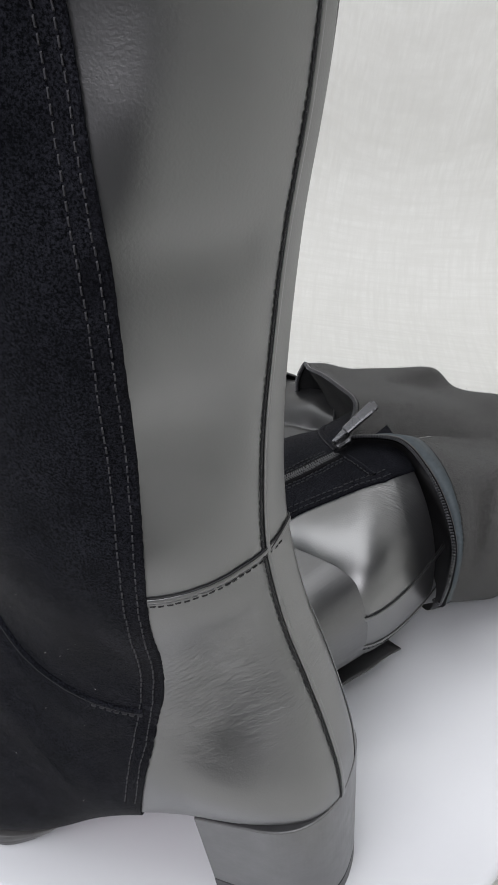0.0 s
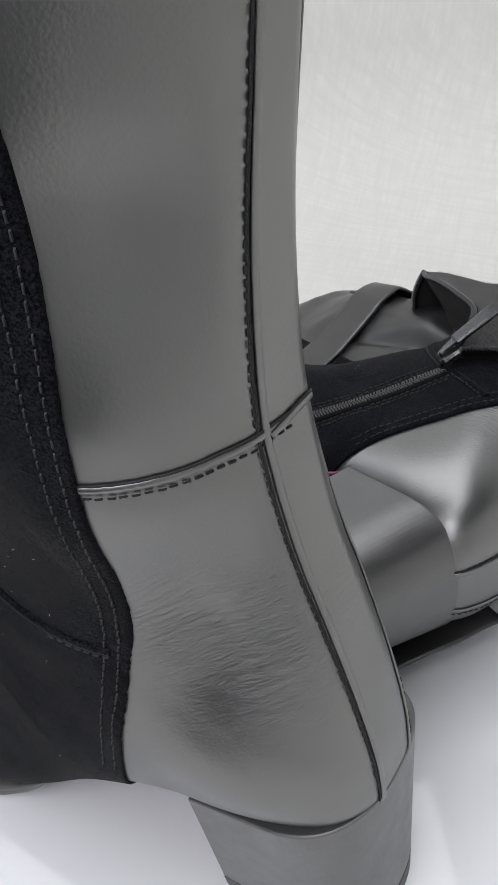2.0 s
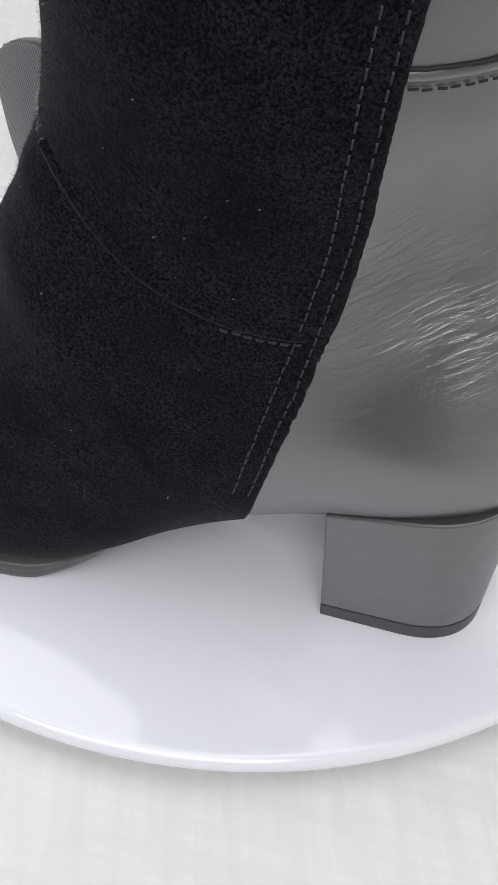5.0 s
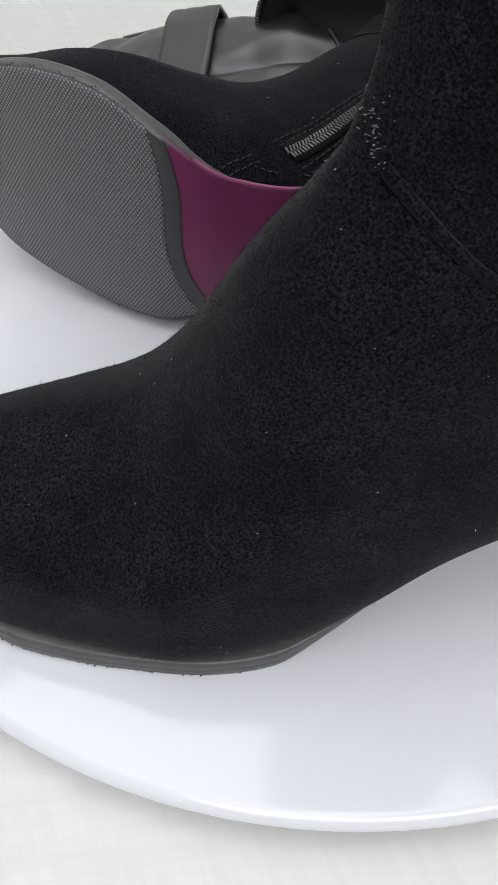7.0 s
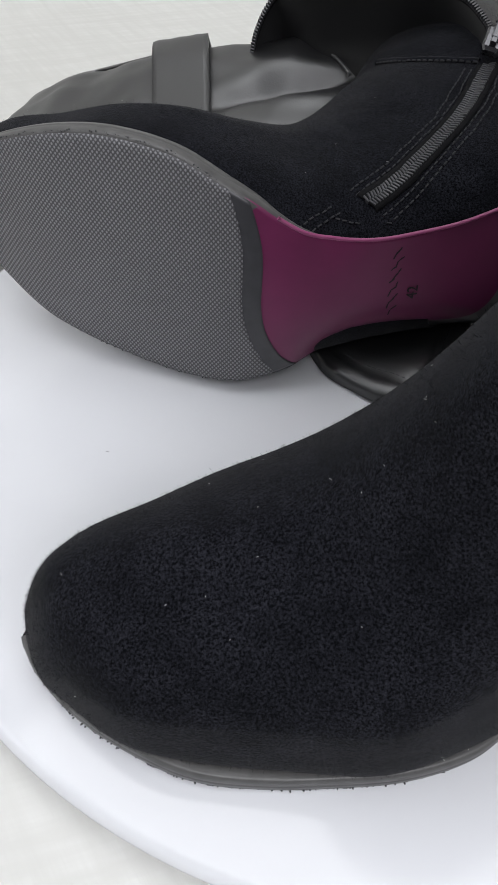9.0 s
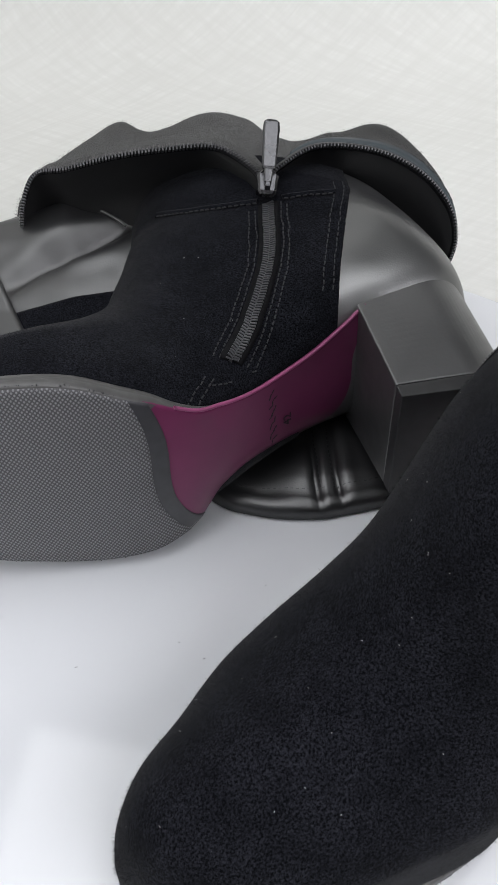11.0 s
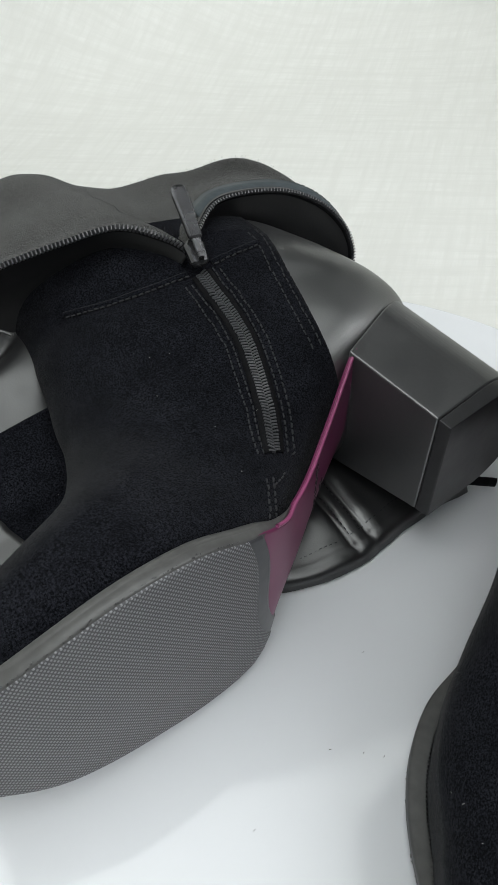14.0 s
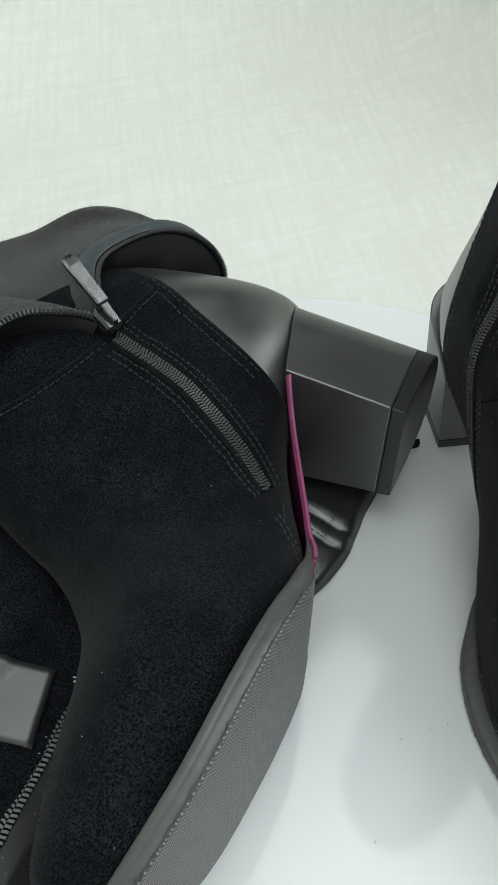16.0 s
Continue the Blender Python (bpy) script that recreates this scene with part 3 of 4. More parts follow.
def sole_parts(boot):
    ys = np.linspace(-1, 1, 41)

    def bottom(x, v):
        o, i = along(OUTER, x), along(INNER, x)
        o = o - (0.010 * np.clip((0.155 - x) / 0.02, 0, 1) if SIDE[0] > 0 else 0.0060 * np.clip((0.135 - x) / 0.02, 0, 1))
        y = (o + i) / 2 + v * (o - i) / 2
        f, b = along(FEATHER if v > 0 else INNER_FEATHER, x) - (0.0015 + 0.004 * np.clip((x - 0.125) / 0.015, 0, 1)), along(BOTTOM, x)
        return np.array([x, y, b + max(0.0, f - b) * abs(v) ** 2.6])

    def border(v):
        return 0.1485 - 0.0092 * v + 0.0035 * math.sin(3.0 * v + 0.6)

    def slab(name, x0, x1, mat, lift=0.0, shrink=1.0, rows=60, thick=0.002):
        pts = []
        for k in np.linspace(0, 1, rows):
            row = []
            for v in ys:
                a, b = (f(v) if callable(f) else f for f in (x0, x1))
                p = bottom(min(a + (b - a) * k, LENGTH - 0.0004), v * shrink)
                row.append(p - np.array([0, 0, lift]))
            pts.append(row)
        return sheet(name, pts, mat, thick, True)

    part("tread", slab("tread", lambda v: border(v) + 0.003, LENGTH - 0.003, TREAD, 0.0012, 0.985, 90), boot, "grey rubber forefoot with a fine diamond tread")
    part("sole_border", slab("sole_border", lambda v: border(v) - 0.004, lambda v: border(v) + 0.004, BORDER, 0.0007, 0.992, 10), boot, "black raised border of the tread")
    part("shank", slab("shank", 0.050, lambda v: border(v) - 0.002, PLUM, 0.0, 1.0, 60), boot, "glossy plum lacquered sole waist")
    # the welt runs round the forefoot and dies out along the waist
    xs = np.r_[np.linspace(0.126, 0.27, 70), LENGTH - 0.009 * (1 - np.sin(np.linspace(0, np.pi / 2, 14)))]
    loop = [(x, 1) for x in xs] + [(x, -1) for x in xs[::-1][1:]]
    rows = []
    for x, side in loop:
        y = along(OUTER if side > 0 else INNER, x)
        mid = (along(OUTER, x) + along(INNER, x)) / 2
        t = np.clip((x - 0.126) / 0.03, 0.02, 1) ** 0.8
        table = FEATHER if side > 0 else INNER_FEATHER
        f, b = along(table, x), along(table, x) - 0.0002 - 0.0056 * t
        out = np.sign(y - mid) if abs(y - mid) > 1e-4 else 0
        lo, hi = b - 0.0004 * t, f + (0.0014 if side > 0 else 0.0006) * t
        prof = [(-0.006, lo + 0.0002), (-0.0004, lo), (0.0003, lo + 0.0008), (0.0008, (lo + hi) / 2), (0.0006, (lo + hi) / 2 + 0.0003), (0.0008, (lo + hi) / 2 + 0.0007), (0.0004, hi - 0.0004), (-0.0004, hi), (-0.006, hi)]
        rows.append([(x + (d if x > 0.27 else 0) * 0.6, y + out * (d * t - 0.0006 * (1 - t)), z) for d, z in prof])
    part("welt", sheet("welt", rows, WELT, 0.0), boot, "grey rubber edge of the sole")
    # rubber flash left along the lower edge of the welt
    rng, places, ways, ups = np.random.RandomState(31), [], [], []
    low = smooth_line([np.array(r[1]) for r in rows[::2]], 420)
    for p, w in zip(low, np.gradient(low, axis=0)):
        if rng.rand() < 0.75 and p[0] > 0.16:
            out = np.array([w[1], -w[0], 0]) / max(np.hypot(w[0], w[1]), 1e-9)
            out = out * np.sign(np.dot(out[:2], p[:2] - np.array([0.2, 0.0])) + 1e-9)
            places.append(p + out * rng.uniform(0.0001, 0.0007) + rng.normal(0, 0.0002, 3) + [0, 0, 0.0006]), ways.append(w + rng.normal(0, 0.0003, 3)), ups.append(out)
    flash = part("welt_flash", beads("welt_flash", places, ways, ups, (0.0003, 0.00012, 0.0003), TAP), boot, "ragged rubber crumbs along the sole edge")
    tagged(flash, kind="stuff")
    bead = np.array([bottom(x, -1.0) + np.array([0, -0.0003, 0.0004]) for x in np.linspace(0.056, 0.142, 50)])
    part("sole_bead", tube("sole_bead", bead, 0.0008, PINK, 6), boot, "pinkish plum rim of the sole waist")
    # the stamped mark as plain strokes, and the size
    pl, tt, nn = [], [], []
    for k in range(16):
        y = -0.014 + 0.0021 * k
        x = 0.101 + 0.0012 * math.sin(2.1 * k)
        v = (y - (along(OUTER, x) + along(INNER, x)) / 2) / ((along(OUTER, x) - along(INNER, x)) / 2)
        pl.append(bottom(x, v) - np.array([0, 0, 0.0002])), tt.append(np.array([0.6 + 0.5 * math.sin(3.7 * k), 1.0, -0.3])), nn.append(np.array([-0.5, 0, -0.86]))
    part("sole_stamp", beads("sole_stamp", pl, tt, nn, (0.0016, 0.00022, 0.00012), DARKTHREAD), boot, "dark stamped mark")
    text = bpy.data.curves.new("size_mark", "FONT")
    text.body, text.size, text.align_x, text.extrude = "42", 0.0062, "CENTER", 0.00012
    text.materials.append(DARKTHREAD)
    mark = part("size_mark", text, boot, "stamped size number")
    q, r = bottom(0.0925, 0.0), bottom(0.0965, 0.0)
    ahead = Vector((r - q) * [1, SIDE[0], 1]).normalized()
    across = Vector((0, 1, 0))
    under = across.cross(ahead) if across.cross(ahead).z < 0 else -across.cross(ahead)
    m = Matrix((across, ahead, under)).transposed().to_4x4()
    m = Matrix.Translation(Vector((q[0], SIDE[0] * 0.005, q[2])) + under * 0.0006) @ m
    mark.matrix_basis = m


def heel_parts(boot):
    def outline(k, n=48):
        """Heel section; k is 0 at the ground and 1 at the seat."""
        w, front, back = 0.0275 + 0.0068 * k, 0.0555 + 0.0045 * k, 0.0005 + 0.0022 * k
        pts = [(front, w), (front, -w)]
        for a in np.linspace(-np.pi / 2, np.pi / 2, n):
            c, s = math.cos(a), math.sin(a)
            pts.append((back + 0.030 - 0.030 * c ** (2 / 2.5), w * np.sign(s) * abs(s) ** (2 / 2.4)))
        return np.array(pts)

    def block(name, k0, k1, mat, grow=0.0, n=16):
        rows = []
        for k in np.linspace(0, 1, n):
            o = outline(k0 + (k1 - k0) * k)
            mid = o.mean(0)
            o = mid + (o - mid) * (1 + grow)
            z = np.array([along(FEATHER if y > 0 else INNER_FEATHER, x) + 0.0012 for x, y in o]) * (k0 + (k1 - k0) * k)
            rows.append(np.concatenate([o, z[:, None]], 1))
        rows = np.array(rows)
        c = rows.shape[1]
        verts = rows.reshape(-1, 3)
        faces = [f[::-1] for f in grid_faces(n, c, 0, True)] + [tuple(range(c)), tuple((n - 1) * c + k for k in range(c - 1, -1, -1))]
        me = mesh_from(name, verts, [f[::-1] for f in faces], mat, False)
        return me

    for name, k0, k1, mat, label in (("heel_block", 0.115, 1.0, HEEL, "charcoal leather-wrapped block heel"), ("heel_tap", 0.0, 0.108, TAP, "black rubber heel tap")):
        ob = part(name, block(name, k0, k1, mat), boot, label)
        bev = ob.modifiers.new("bevel", "BEVEL")
        bev.width, bev.segments, bev.limit_method, bev.angle_limit = 0.0008, 2, "ANGLE", radians(40)
    rows = [[(x, y, along(FEATHER, x) * 0.108 + 0.0001 + dz) for x, y in outline(0.112) * np.array([0.995, 0.985])] for dz in (0, 0.0007)]
    part("tap_joint", sheet("tap_joint", rows, DARKTHREAD), boot)


def seam_parts(boot, top, high):
    """Double rows of stitches along the suede, the collar seam and the back seams."""
    zs = np.linspace(0.066, high, 50)
    for d in (0.0026, 0.0070):
        for side, table in ((1, SEAM), (-1, INNER_SEAM)):
            low = zs if side > 0 else np.linspace(0.062, min(high, 0.30), 50)
            p, n = side_line([(along(table, z) + d, z) for z in low[::4]], side, 0.0013, 90)
            part("stitching", stitches("stitching", p, n, THREAD, 0.0034, 0.00026, 0.00026), boot, "grey stitches along the suede edge")


def back_line(y, side, s0, s1, lift, count=160):
    """A line up the back of the boot at a distance y from its middle."""
    s = np.linspace(s0, s1, count)
    r = ring_at(s)
    w = r[:, 4] if side > 0 else r[:, 5] + SLACK[0]
    y = y * np.interp(s, (13, 16, 18.5, 21, 25), (0.85, 1.15, 1.22, 0.95, 0.7))
    a = side * (np.pi - np.arcsin(np.clip(y / w, 0, 1) ** (r[:, 7] / 2)))
    return dressed(s, a, lift)


def back_seams(boot, s1):
    for side in (1, -1):
        p, n = back_line(0.0138, side, 13.2, s1, 0.0002)
        part("back_seam", tube("back_seam", p, 0.00045, DARKTHREAD, 6, 0.6, n), boot, "dark seam beside the back strap")
        p, n = back_line(0.0121, side, 13.2, s1, 0.0004)
        part("back_piping", tube("back_piping", p, 0.0012, LEATHER, 8, 0.35, n), boot, "raised leather edge of the back strap")
        p, n = back_line(0.0143, side, 13.2, s1, 0.0004)
        part("stitching", stitches("stitching", p, n, DARKTHREAD, 0.0027, 0.00022, 0.00018), boot, "black stitches along the back seam")


def collar_seam(boot):
    """The seam where the shaft joins the heel counter."""
    p, n = side_line([(0.0635, 0.1900), (0.052, 0.1908), (0.042, 0.1920), (0.0305, 0.1946)], 1, 0.0004, 60)
    part("collar_edge", tube("collar_edge", p, 0.0011, LEATHER, 8, 0.45, n), boot, "folded leather edge above the heel counter")
    part("collar_groove", tube("collar_groove", p + np.array([0, 0, 0.0011]), 0.00042, DARKTHREAD, 6, 0.8, n), boot)
    part("stitching", stitches("stitching", p - np.array([0, 0, 0.0024]) + n * 0.0001, n, DARKTHREAD, 0.0028, 0.00024, 0.00018), boot, "black stitches under the collar edge")
    aa = np.linspace(np.pi - 0.26, np.pi + 0.26, 40)
    ss = 18.50 + 0.12 * np.cos((aa - np.pi) / 0.26 * np.pi / 2)
    p, n = dressed(ss, np.where(aa > np.pi, aa - 2 * np.pi, aa), 0.0004)
    part("collar_edge", tube("collar_edge", p, 0.0011, LEATHER, 8, 0.45, n), boot)
    part("collar_groove", tube("collar_groove", p + np.array([0, 0, 0.0011]), 0.00042, DARKTHREAD, 6, 0.8, n), boot)


def vamp_seam(boot, side, xz, sewn=90):
    p, n = side_line(xz, side, 0.0014, 90)
    part("vamp_seam", tube("vamp_seam", p, 0.0015, SUEDE, 8, 0.75, n), boot, "raised seam across the suede")
    part("stitching", stitches("stitching", (p - np.array([0, 0, 0.0022]) + n * 0.0004)[:sewn], n[:sewn], THREAD, 0.0030, 0.0003, 0.0003), boot)


def coil(name, p, n, width, mat, pitch=0.00155, teeth=0.0016):
    """Two columns of interlocking teeth along a line."""
    s = np.r_[0, np.cumsum(np.linalg.norm(np.diff(p, axis=0), axis=1))]
    places, across, nn = [], [], []
    for side in (-1, 1):
        w = np.arange(0.0004 + (pitch / 2 if side > 0 else 0), s[-1], pitch)
        for d in w:
            c = np.array([np.interp(d, s, p[:, k]) for k in range(3)])
            m = np.array([np.interp(d, s, n[:, k]) for k in range(3)])
            t = np.array([np.interp(d, s, np.gradient(p[:, k], s)) for k in range(3)])
            x = np.cross(m, t)
            x /= np.linalg.norm(x)
            places.append(c + side * x * width * 0.48 + m * 0.0008), across.append(x + 0.25 * side * t), nn.append(m)
    return beads(name, places, across, nn, (teeth, pitch * 0.36, 0.0006), mat)


def strip(name, p, n, half, mat, lift, thick=0.0008, shift=0.0):
    t = np.gradient(p, axis=0)
    x = np.cross(n, t)
    x /= np.linalg.norm(x, axis=1, keepdims=True)
    rows = [[p[k] + x[k] * (shift + half * v) + n[k] * (lift - 0.0006 * abs(v) ** 3) for v in np.linspace(-1, 1, 7)] for k in range(len(p))]
    return sheet(name, rows, mat, thick, True)


def zipper(boot, xz, mouth):
    p, n = side_line(xz, -1, 0.0012, 110)
    for _ in range(6):
        n[1:-1] = (n[:-2] + n[1:-1] * 2 + n[2:]) / 4
        n /= np.linalg.norm(n, axis=1, keepdims=True)
    z = part("zipper", strip("zipper", p, n, 0.0047, TAPE, 0.0002), boot, "black coil zip let into the suede")
    part("teeth", coil("teeth", p, n, 0.0027, TEETH, 0.0014, 0.0018), z, "black nylon coil teeth")
    t = np.gradient(p, axis=0)
    x = np.cross(n, t)
    x /= np.linalg.norm(x, axis=1, keepdims=True)
    for d in (-0.0088, -0.0060, 0.0060, 0.0088):
        q = [side_point(v[0], v[2], -1, 0.0013) for v in p[::3] + x[::3] * d]
        qp, qn = np.array([v[0] for v in q]), np.array([v[1] for v in q])
        qp[1:-1] = (qp[:-2] + 2 * qp[1:-1] + qp[2:]) / 4
        part("stitching", stitches("stitching", qp, qn, THREAD, 0.0029, 0.0003, 0.0003), boot)
    if mouth:
        q, m = side_line([(0.1175, 0.0285), (0.1255, 0.0245)], -1, 0.0013, 12)
        part("stitching", stitches("stitching", q, m, THREAD, 0.0026, 0.0003, 0.0003), boot)
    for d in (-0.0015, 0.0015):
        q, m = side_line([(0.1265 + d, 0.027), (0.132 + d, 0.0195), (0.138 + d, 0.012)], -1, 0.0013, 20)
        part("stitching", stitches("stitching", q, m, THREAD, 0.0029, 0.0003, 0.0003), boot)
    return z


def nap(boot, count, seed, top):
    """Loose fibres that stand off the suede."""
    rng = np.random.RandomState(seed)
    verts, faces = [], []
    s, a = rng.uniform(0.6, top, count * 3), rng.uniform(-np.pi, np.pi, count * 3)
    p, n = dressed(s, a, 0.0009)
    for q, m in zip(p, n):
        lim = along(SEAM if q[1] > 0 else INNER_SEAM, q[2])
        if q[0] < lim + 0.001 or q[2] < along(FEATHER, q[0]) + 0.0015 or len(faces) >= count:
            continue
        d = m + rng.normal(0, 0.7, 3)
        d *= rng.uniform(0.0005, 0.0017) / np.linalg.norm(d)
        x = np.cross(d, rng.normal(0, 1, 3))
        x *= 0.00007 / np.linalg.norm(x)
        o = len(verts)
        verts += [q - x, q + x, q + d]
        faces.append((o, o + 1, o + 2))
    ob = part("nap", mesh_from("nap", verts, faces, SUEDE), boot, "fine fuzz of loose suede fibres")
    tagged(ob, kind="stuff")


def standing_boot():
    SIDE[0] = 1
    slack(0.0)
    boot = new("boot")
    boot.matrix_world = pose(0.1594, -0.0246, 0, 0, 0, -146.7)
    tagged(boot, "black suede and leather block-heeled tall boot standing upright", "boot", "pair of boots")
    upper_parts(boot, len(RINGS) - 1)
    sole_parts(boot)
    heel_parts(boot)
    seam_parts(boot, len(RINGS) - 1, 0.42)
    back_seams(boot, len(RINGS) - 1)
    collar_seam(boot)
    vamp_seam(boot, 1, [(0.0725, 0.1245), (0.0805, 0.1248), (0.0936, 0.1265), (0.1065, 0.1305), (0.1199, 0.1380), (0.1315, 0.1485), (0.1392, 0.1565)], 26)
    zipper(boot, [(0.121, 0.0310), (0.110, 0.060), (0.097, 0.095), (0.087, 0.130), (0.082, 0.18), (0.080, 0.25), (0.082, 0.40)], True)
    nap(boot, 26000, 3, 18)
    return boot


standing_boot()


# ---- the lying boot: its folded shaft is laid out in the place's own axes ----
def into_boot(p):
    """From the place's axes into those of the lying boot."""
    p = np.asarray(p, float)
    return np.stack([0.093 - p[..., 0], p[..., 2] - 0.051, p[..., 1] + 0.0235], -1)


def ripple(p, amount, scale, seed=0.0):
    out = np.array(p, float)
    flat = out.reshape(-1, 3)
    for k in range(len(flat)):
        flat[k] += amount * np.array(noise.noise_vector(Vector(flat[k] * scale) + Vector((seed, 0, 0))))
    return out


LIP_LEFT = [(-0.117, 0.168, 0.050), (-0.113, 0.164, 0.072), (-0.103, 0.163, 0.091), (-0.086, 0.153, 0.0975), (-0.062, 0.145, 0.105), (-0.037, 0.137, 0.110), (-0.013, 0.129, 0.1125), (0.001, 0.113, 0.1095), (0.006, 0.101, 0.1065)]
LIP_RIGHT = [(0.0066, 0.101, 0.1065), (0.015, 0.109, 0.1095), (0.035, 0.119, 0.1125), (0.062, 0.1125, 0.1105), (0.083, 0.106, 0.1005), (0.097, 0.100, 0.085), (0.1010, 0.095, 0.069), (0.0980, 0.096, 0.052), (0.090, 0.104, 0.036), (0.077, 0.114, 0.024)]
RIDGE_LEFT = [(-0.126, 0.205, 0.036), (-0.117, 0.214, 0.056), (-0.097, 0.227, 0.067), (-0.075, 0.237, 0.0745), (-0.055, 0.242, 0.0790), (-0.038, 0.246, 0.0700), (0.000, 0.264, 0.0720), (0.020, 0.262, 0.0675), (0.034, 0.245, 0.0635)]
RIDGE_RIGHT = [(0.034, 0.245, 0.0635), (0.040, 0.238, 0.0630), (0.048, 0.222, 0.0665), (0.060, 0.190, 0.0850), (0.077, 0.153, 0.1025), (0.098, 0.128, 0.090), (0.106, 0.122, 0.070), (0.104, 0.127, 0.048), (0.097, 0.137, 0.030), (0.087, 0.150, 0.012)]


def cuff(boot, lip, ridge, seed, right):
    n = 90
    a, b = smooth_line(lip, n), smooth_line(ridge, n)
    over = np.array([0.0, 1.0, 0.0])
    low = np.clip(b[:, 2:3] / 0.1, 0.1, 1)
    rows = [a + np.array([0, 0.0015, 0.0006]), a * 0.78 + b * 0.22 + np.array([0, 0, 0.0030]) * low, a * 0.4 + b * 0.6 - np.array([0, 0, 0.0020]) * low, b]
    rows += [b + over * 0.012 - np.array([0, 0, 0.010]) * low, b * [1, 1, 0.62] + over * 0.024, b * [1, 1, 0.3] + over * 0.031, b * [1, 1, 0.0] + over * 0.033]
    rows = np.array(rows)
    fine = np.stack([smooth_line(rows[:, k], 46) for k in range(n)], 1)
    keep = fine[:2].copy()
    fine = ripple(fine, 0.0035, 26, seed)
    fine[:2] = keep
    fine[..., 2] = np.maximum(fine[..., 2], 0.001)
    part("cuff_lining", sheet("cuff_lining", into_boot(fine), FELT, 0.0), boot, "charcoal felt lining turned outward in folds")
    # loose fibres of the felt
    rng = np.random.RandomState(int(seed) + 40)
    flat, nor = fine[2:30].reshape(-1, 3), -normals(fine)[2:30].reshape(-1, 3)
    pick = rng.randint(0, len(flat), 7000)
    jig = flat[pick] + rng.normal(0, 0.0008, (7000, 3)) * [1, 1, 0.2]
    verts, faces = [], []
    for q, m in zip(jig, nor[pick]):
        d = m * np.sign(m[2] + 1e-9) + rng.normal(0, 0.8, 3)
        d *= rng.uniform(0.0006, 0.0018) / np.linalg.norm(d)
        x = np.cross(d, rng.normal(0, 1, 3))
        x *= 0.00005 / np.linalg.norm(x)
        verts += [q - x, q + x, q + d]
        faces.append((len(verts) - 3, len(verts) - 2, len(verts) - 1))
    fuzz = part("felt_fuzz", mesh_from("felt_fuzz", into_boot(np.array(verts)), faces, FELT), boot, "loose felt fibres")
    tagged(fuzz, kind="stuff")
    # the outer leather below the lip, its colour darkened for the shade there
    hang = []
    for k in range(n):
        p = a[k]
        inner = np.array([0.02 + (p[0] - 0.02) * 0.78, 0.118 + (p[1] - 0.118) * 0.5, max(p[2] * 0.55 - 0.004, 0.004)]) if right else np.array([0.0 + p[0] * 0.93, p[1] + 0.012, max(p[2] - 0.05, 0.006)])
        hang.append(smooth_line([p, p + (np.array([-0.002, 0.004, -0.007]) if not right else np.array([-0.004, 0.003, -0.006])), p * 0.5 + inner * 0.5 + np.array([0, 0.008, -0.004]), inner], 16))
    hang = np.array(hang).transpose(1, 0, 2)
    part("cuff_underside", sheet("cuff_underside", into_boot(hang), SHADED, 0.0), boot, "black outer leather under the fold, darkened as in shade")
    p = into_boot(a)
    up = normals(into_boot(fine))[0]
    up = up / np.linalg.norm(up, axis=1, keepdims=True)
    for _ in range(10):
        up[1:-1] = (up[:-2] + up[1:-1] + up[2:]) / 3
    z = part("zipper", tube("zipper", p, 0.0014, TAPE, 8), boot, "open half of the zip along the fold")
    s = np.r_[0, np.cumsum(np.linalg.norm(np.diff(p, axis=0), axis=1))]
    w = np.arange(0.001, s[-1], 0.0016 if right else 0.00175)
    at = np.stack([np.interp(w, s, p[:, k]) for k in range(3)], 1)
    tt = np.stack([np.interp(w, s, np.gradient(p[:, k], s)) for k in range(3)], 1)
    front = into_boot(np.array([[0.0, 0.0, 0.0], [0.1, -0.75, 0.66]]))
    out = np.tile(front[1] - front[0], (len(w), 1))
    side = np.cross(tt, out)
    size = (0.00135, 0.0005, 0.0011) if not right else (0.0009, 0.00045, 0.0008)
    part("teeth", beads("teeth", at + out * 0.0021, side, out, size, TEETH), z, "black nylon zip teeth")
    if right:
        band = np.stack([a + np.array([0.0005, 0.0010, 0.0014]), a * 0.94 + b * 0.06 + np.array([0.0008, 0.001, 0.0026]), a * 0.88 + b * 0.12 + np.array([0.001, 0.001, 0.0036]) * low])
        part("edge_binding", sheet("edge_binding", into_boot(band[:, 9:]), BIND, 0.0007), boot, "slate-blue binding along the fold")
        edge = a * 0.87 + b * 0.13 + np.array([0.001, 0.001, 0.0036]) * low
        part("stitching", stitches("stitching", into_boot(edge[9:]), np.tile(front[1] - front[0], (n - 9, 1)), DARKTHREAD, 0.0028, 0.0005, 0.0006), boot)
        part("edge_piping", tube("edge_piping", into_boot(a + np.array([0.0006, 0.0012, 0.0012])), 0.0007, WELT, 6), boot, "pale piping beside the teeth")


def fold_height(x, y):
    """Height of the folded shaft that lies behind the foot."""
    rise = np.interp(x, (-0.262, -0.245, -0.226, -0.171, -0.123, -0.09, -0.04), (0.16, 0.36, 0.55, 0.92, 1.12, 1.25, 1.2))
    base = np.interp(y, (0.028, 0.040, 0.055, 0.068, 0.09, 0.115, 0.135, 0.155, 0.172, 0.19, 0.205, 0.213), (0.002, 0.013, 0.0215, 0.024, 0.028, 0.035, 0.044, 0.0525, 0.055, 0.047, 0.026, 0.002))
    return base * np.where(y < 0.08, 0.55 + 0.45 * rise, rise)


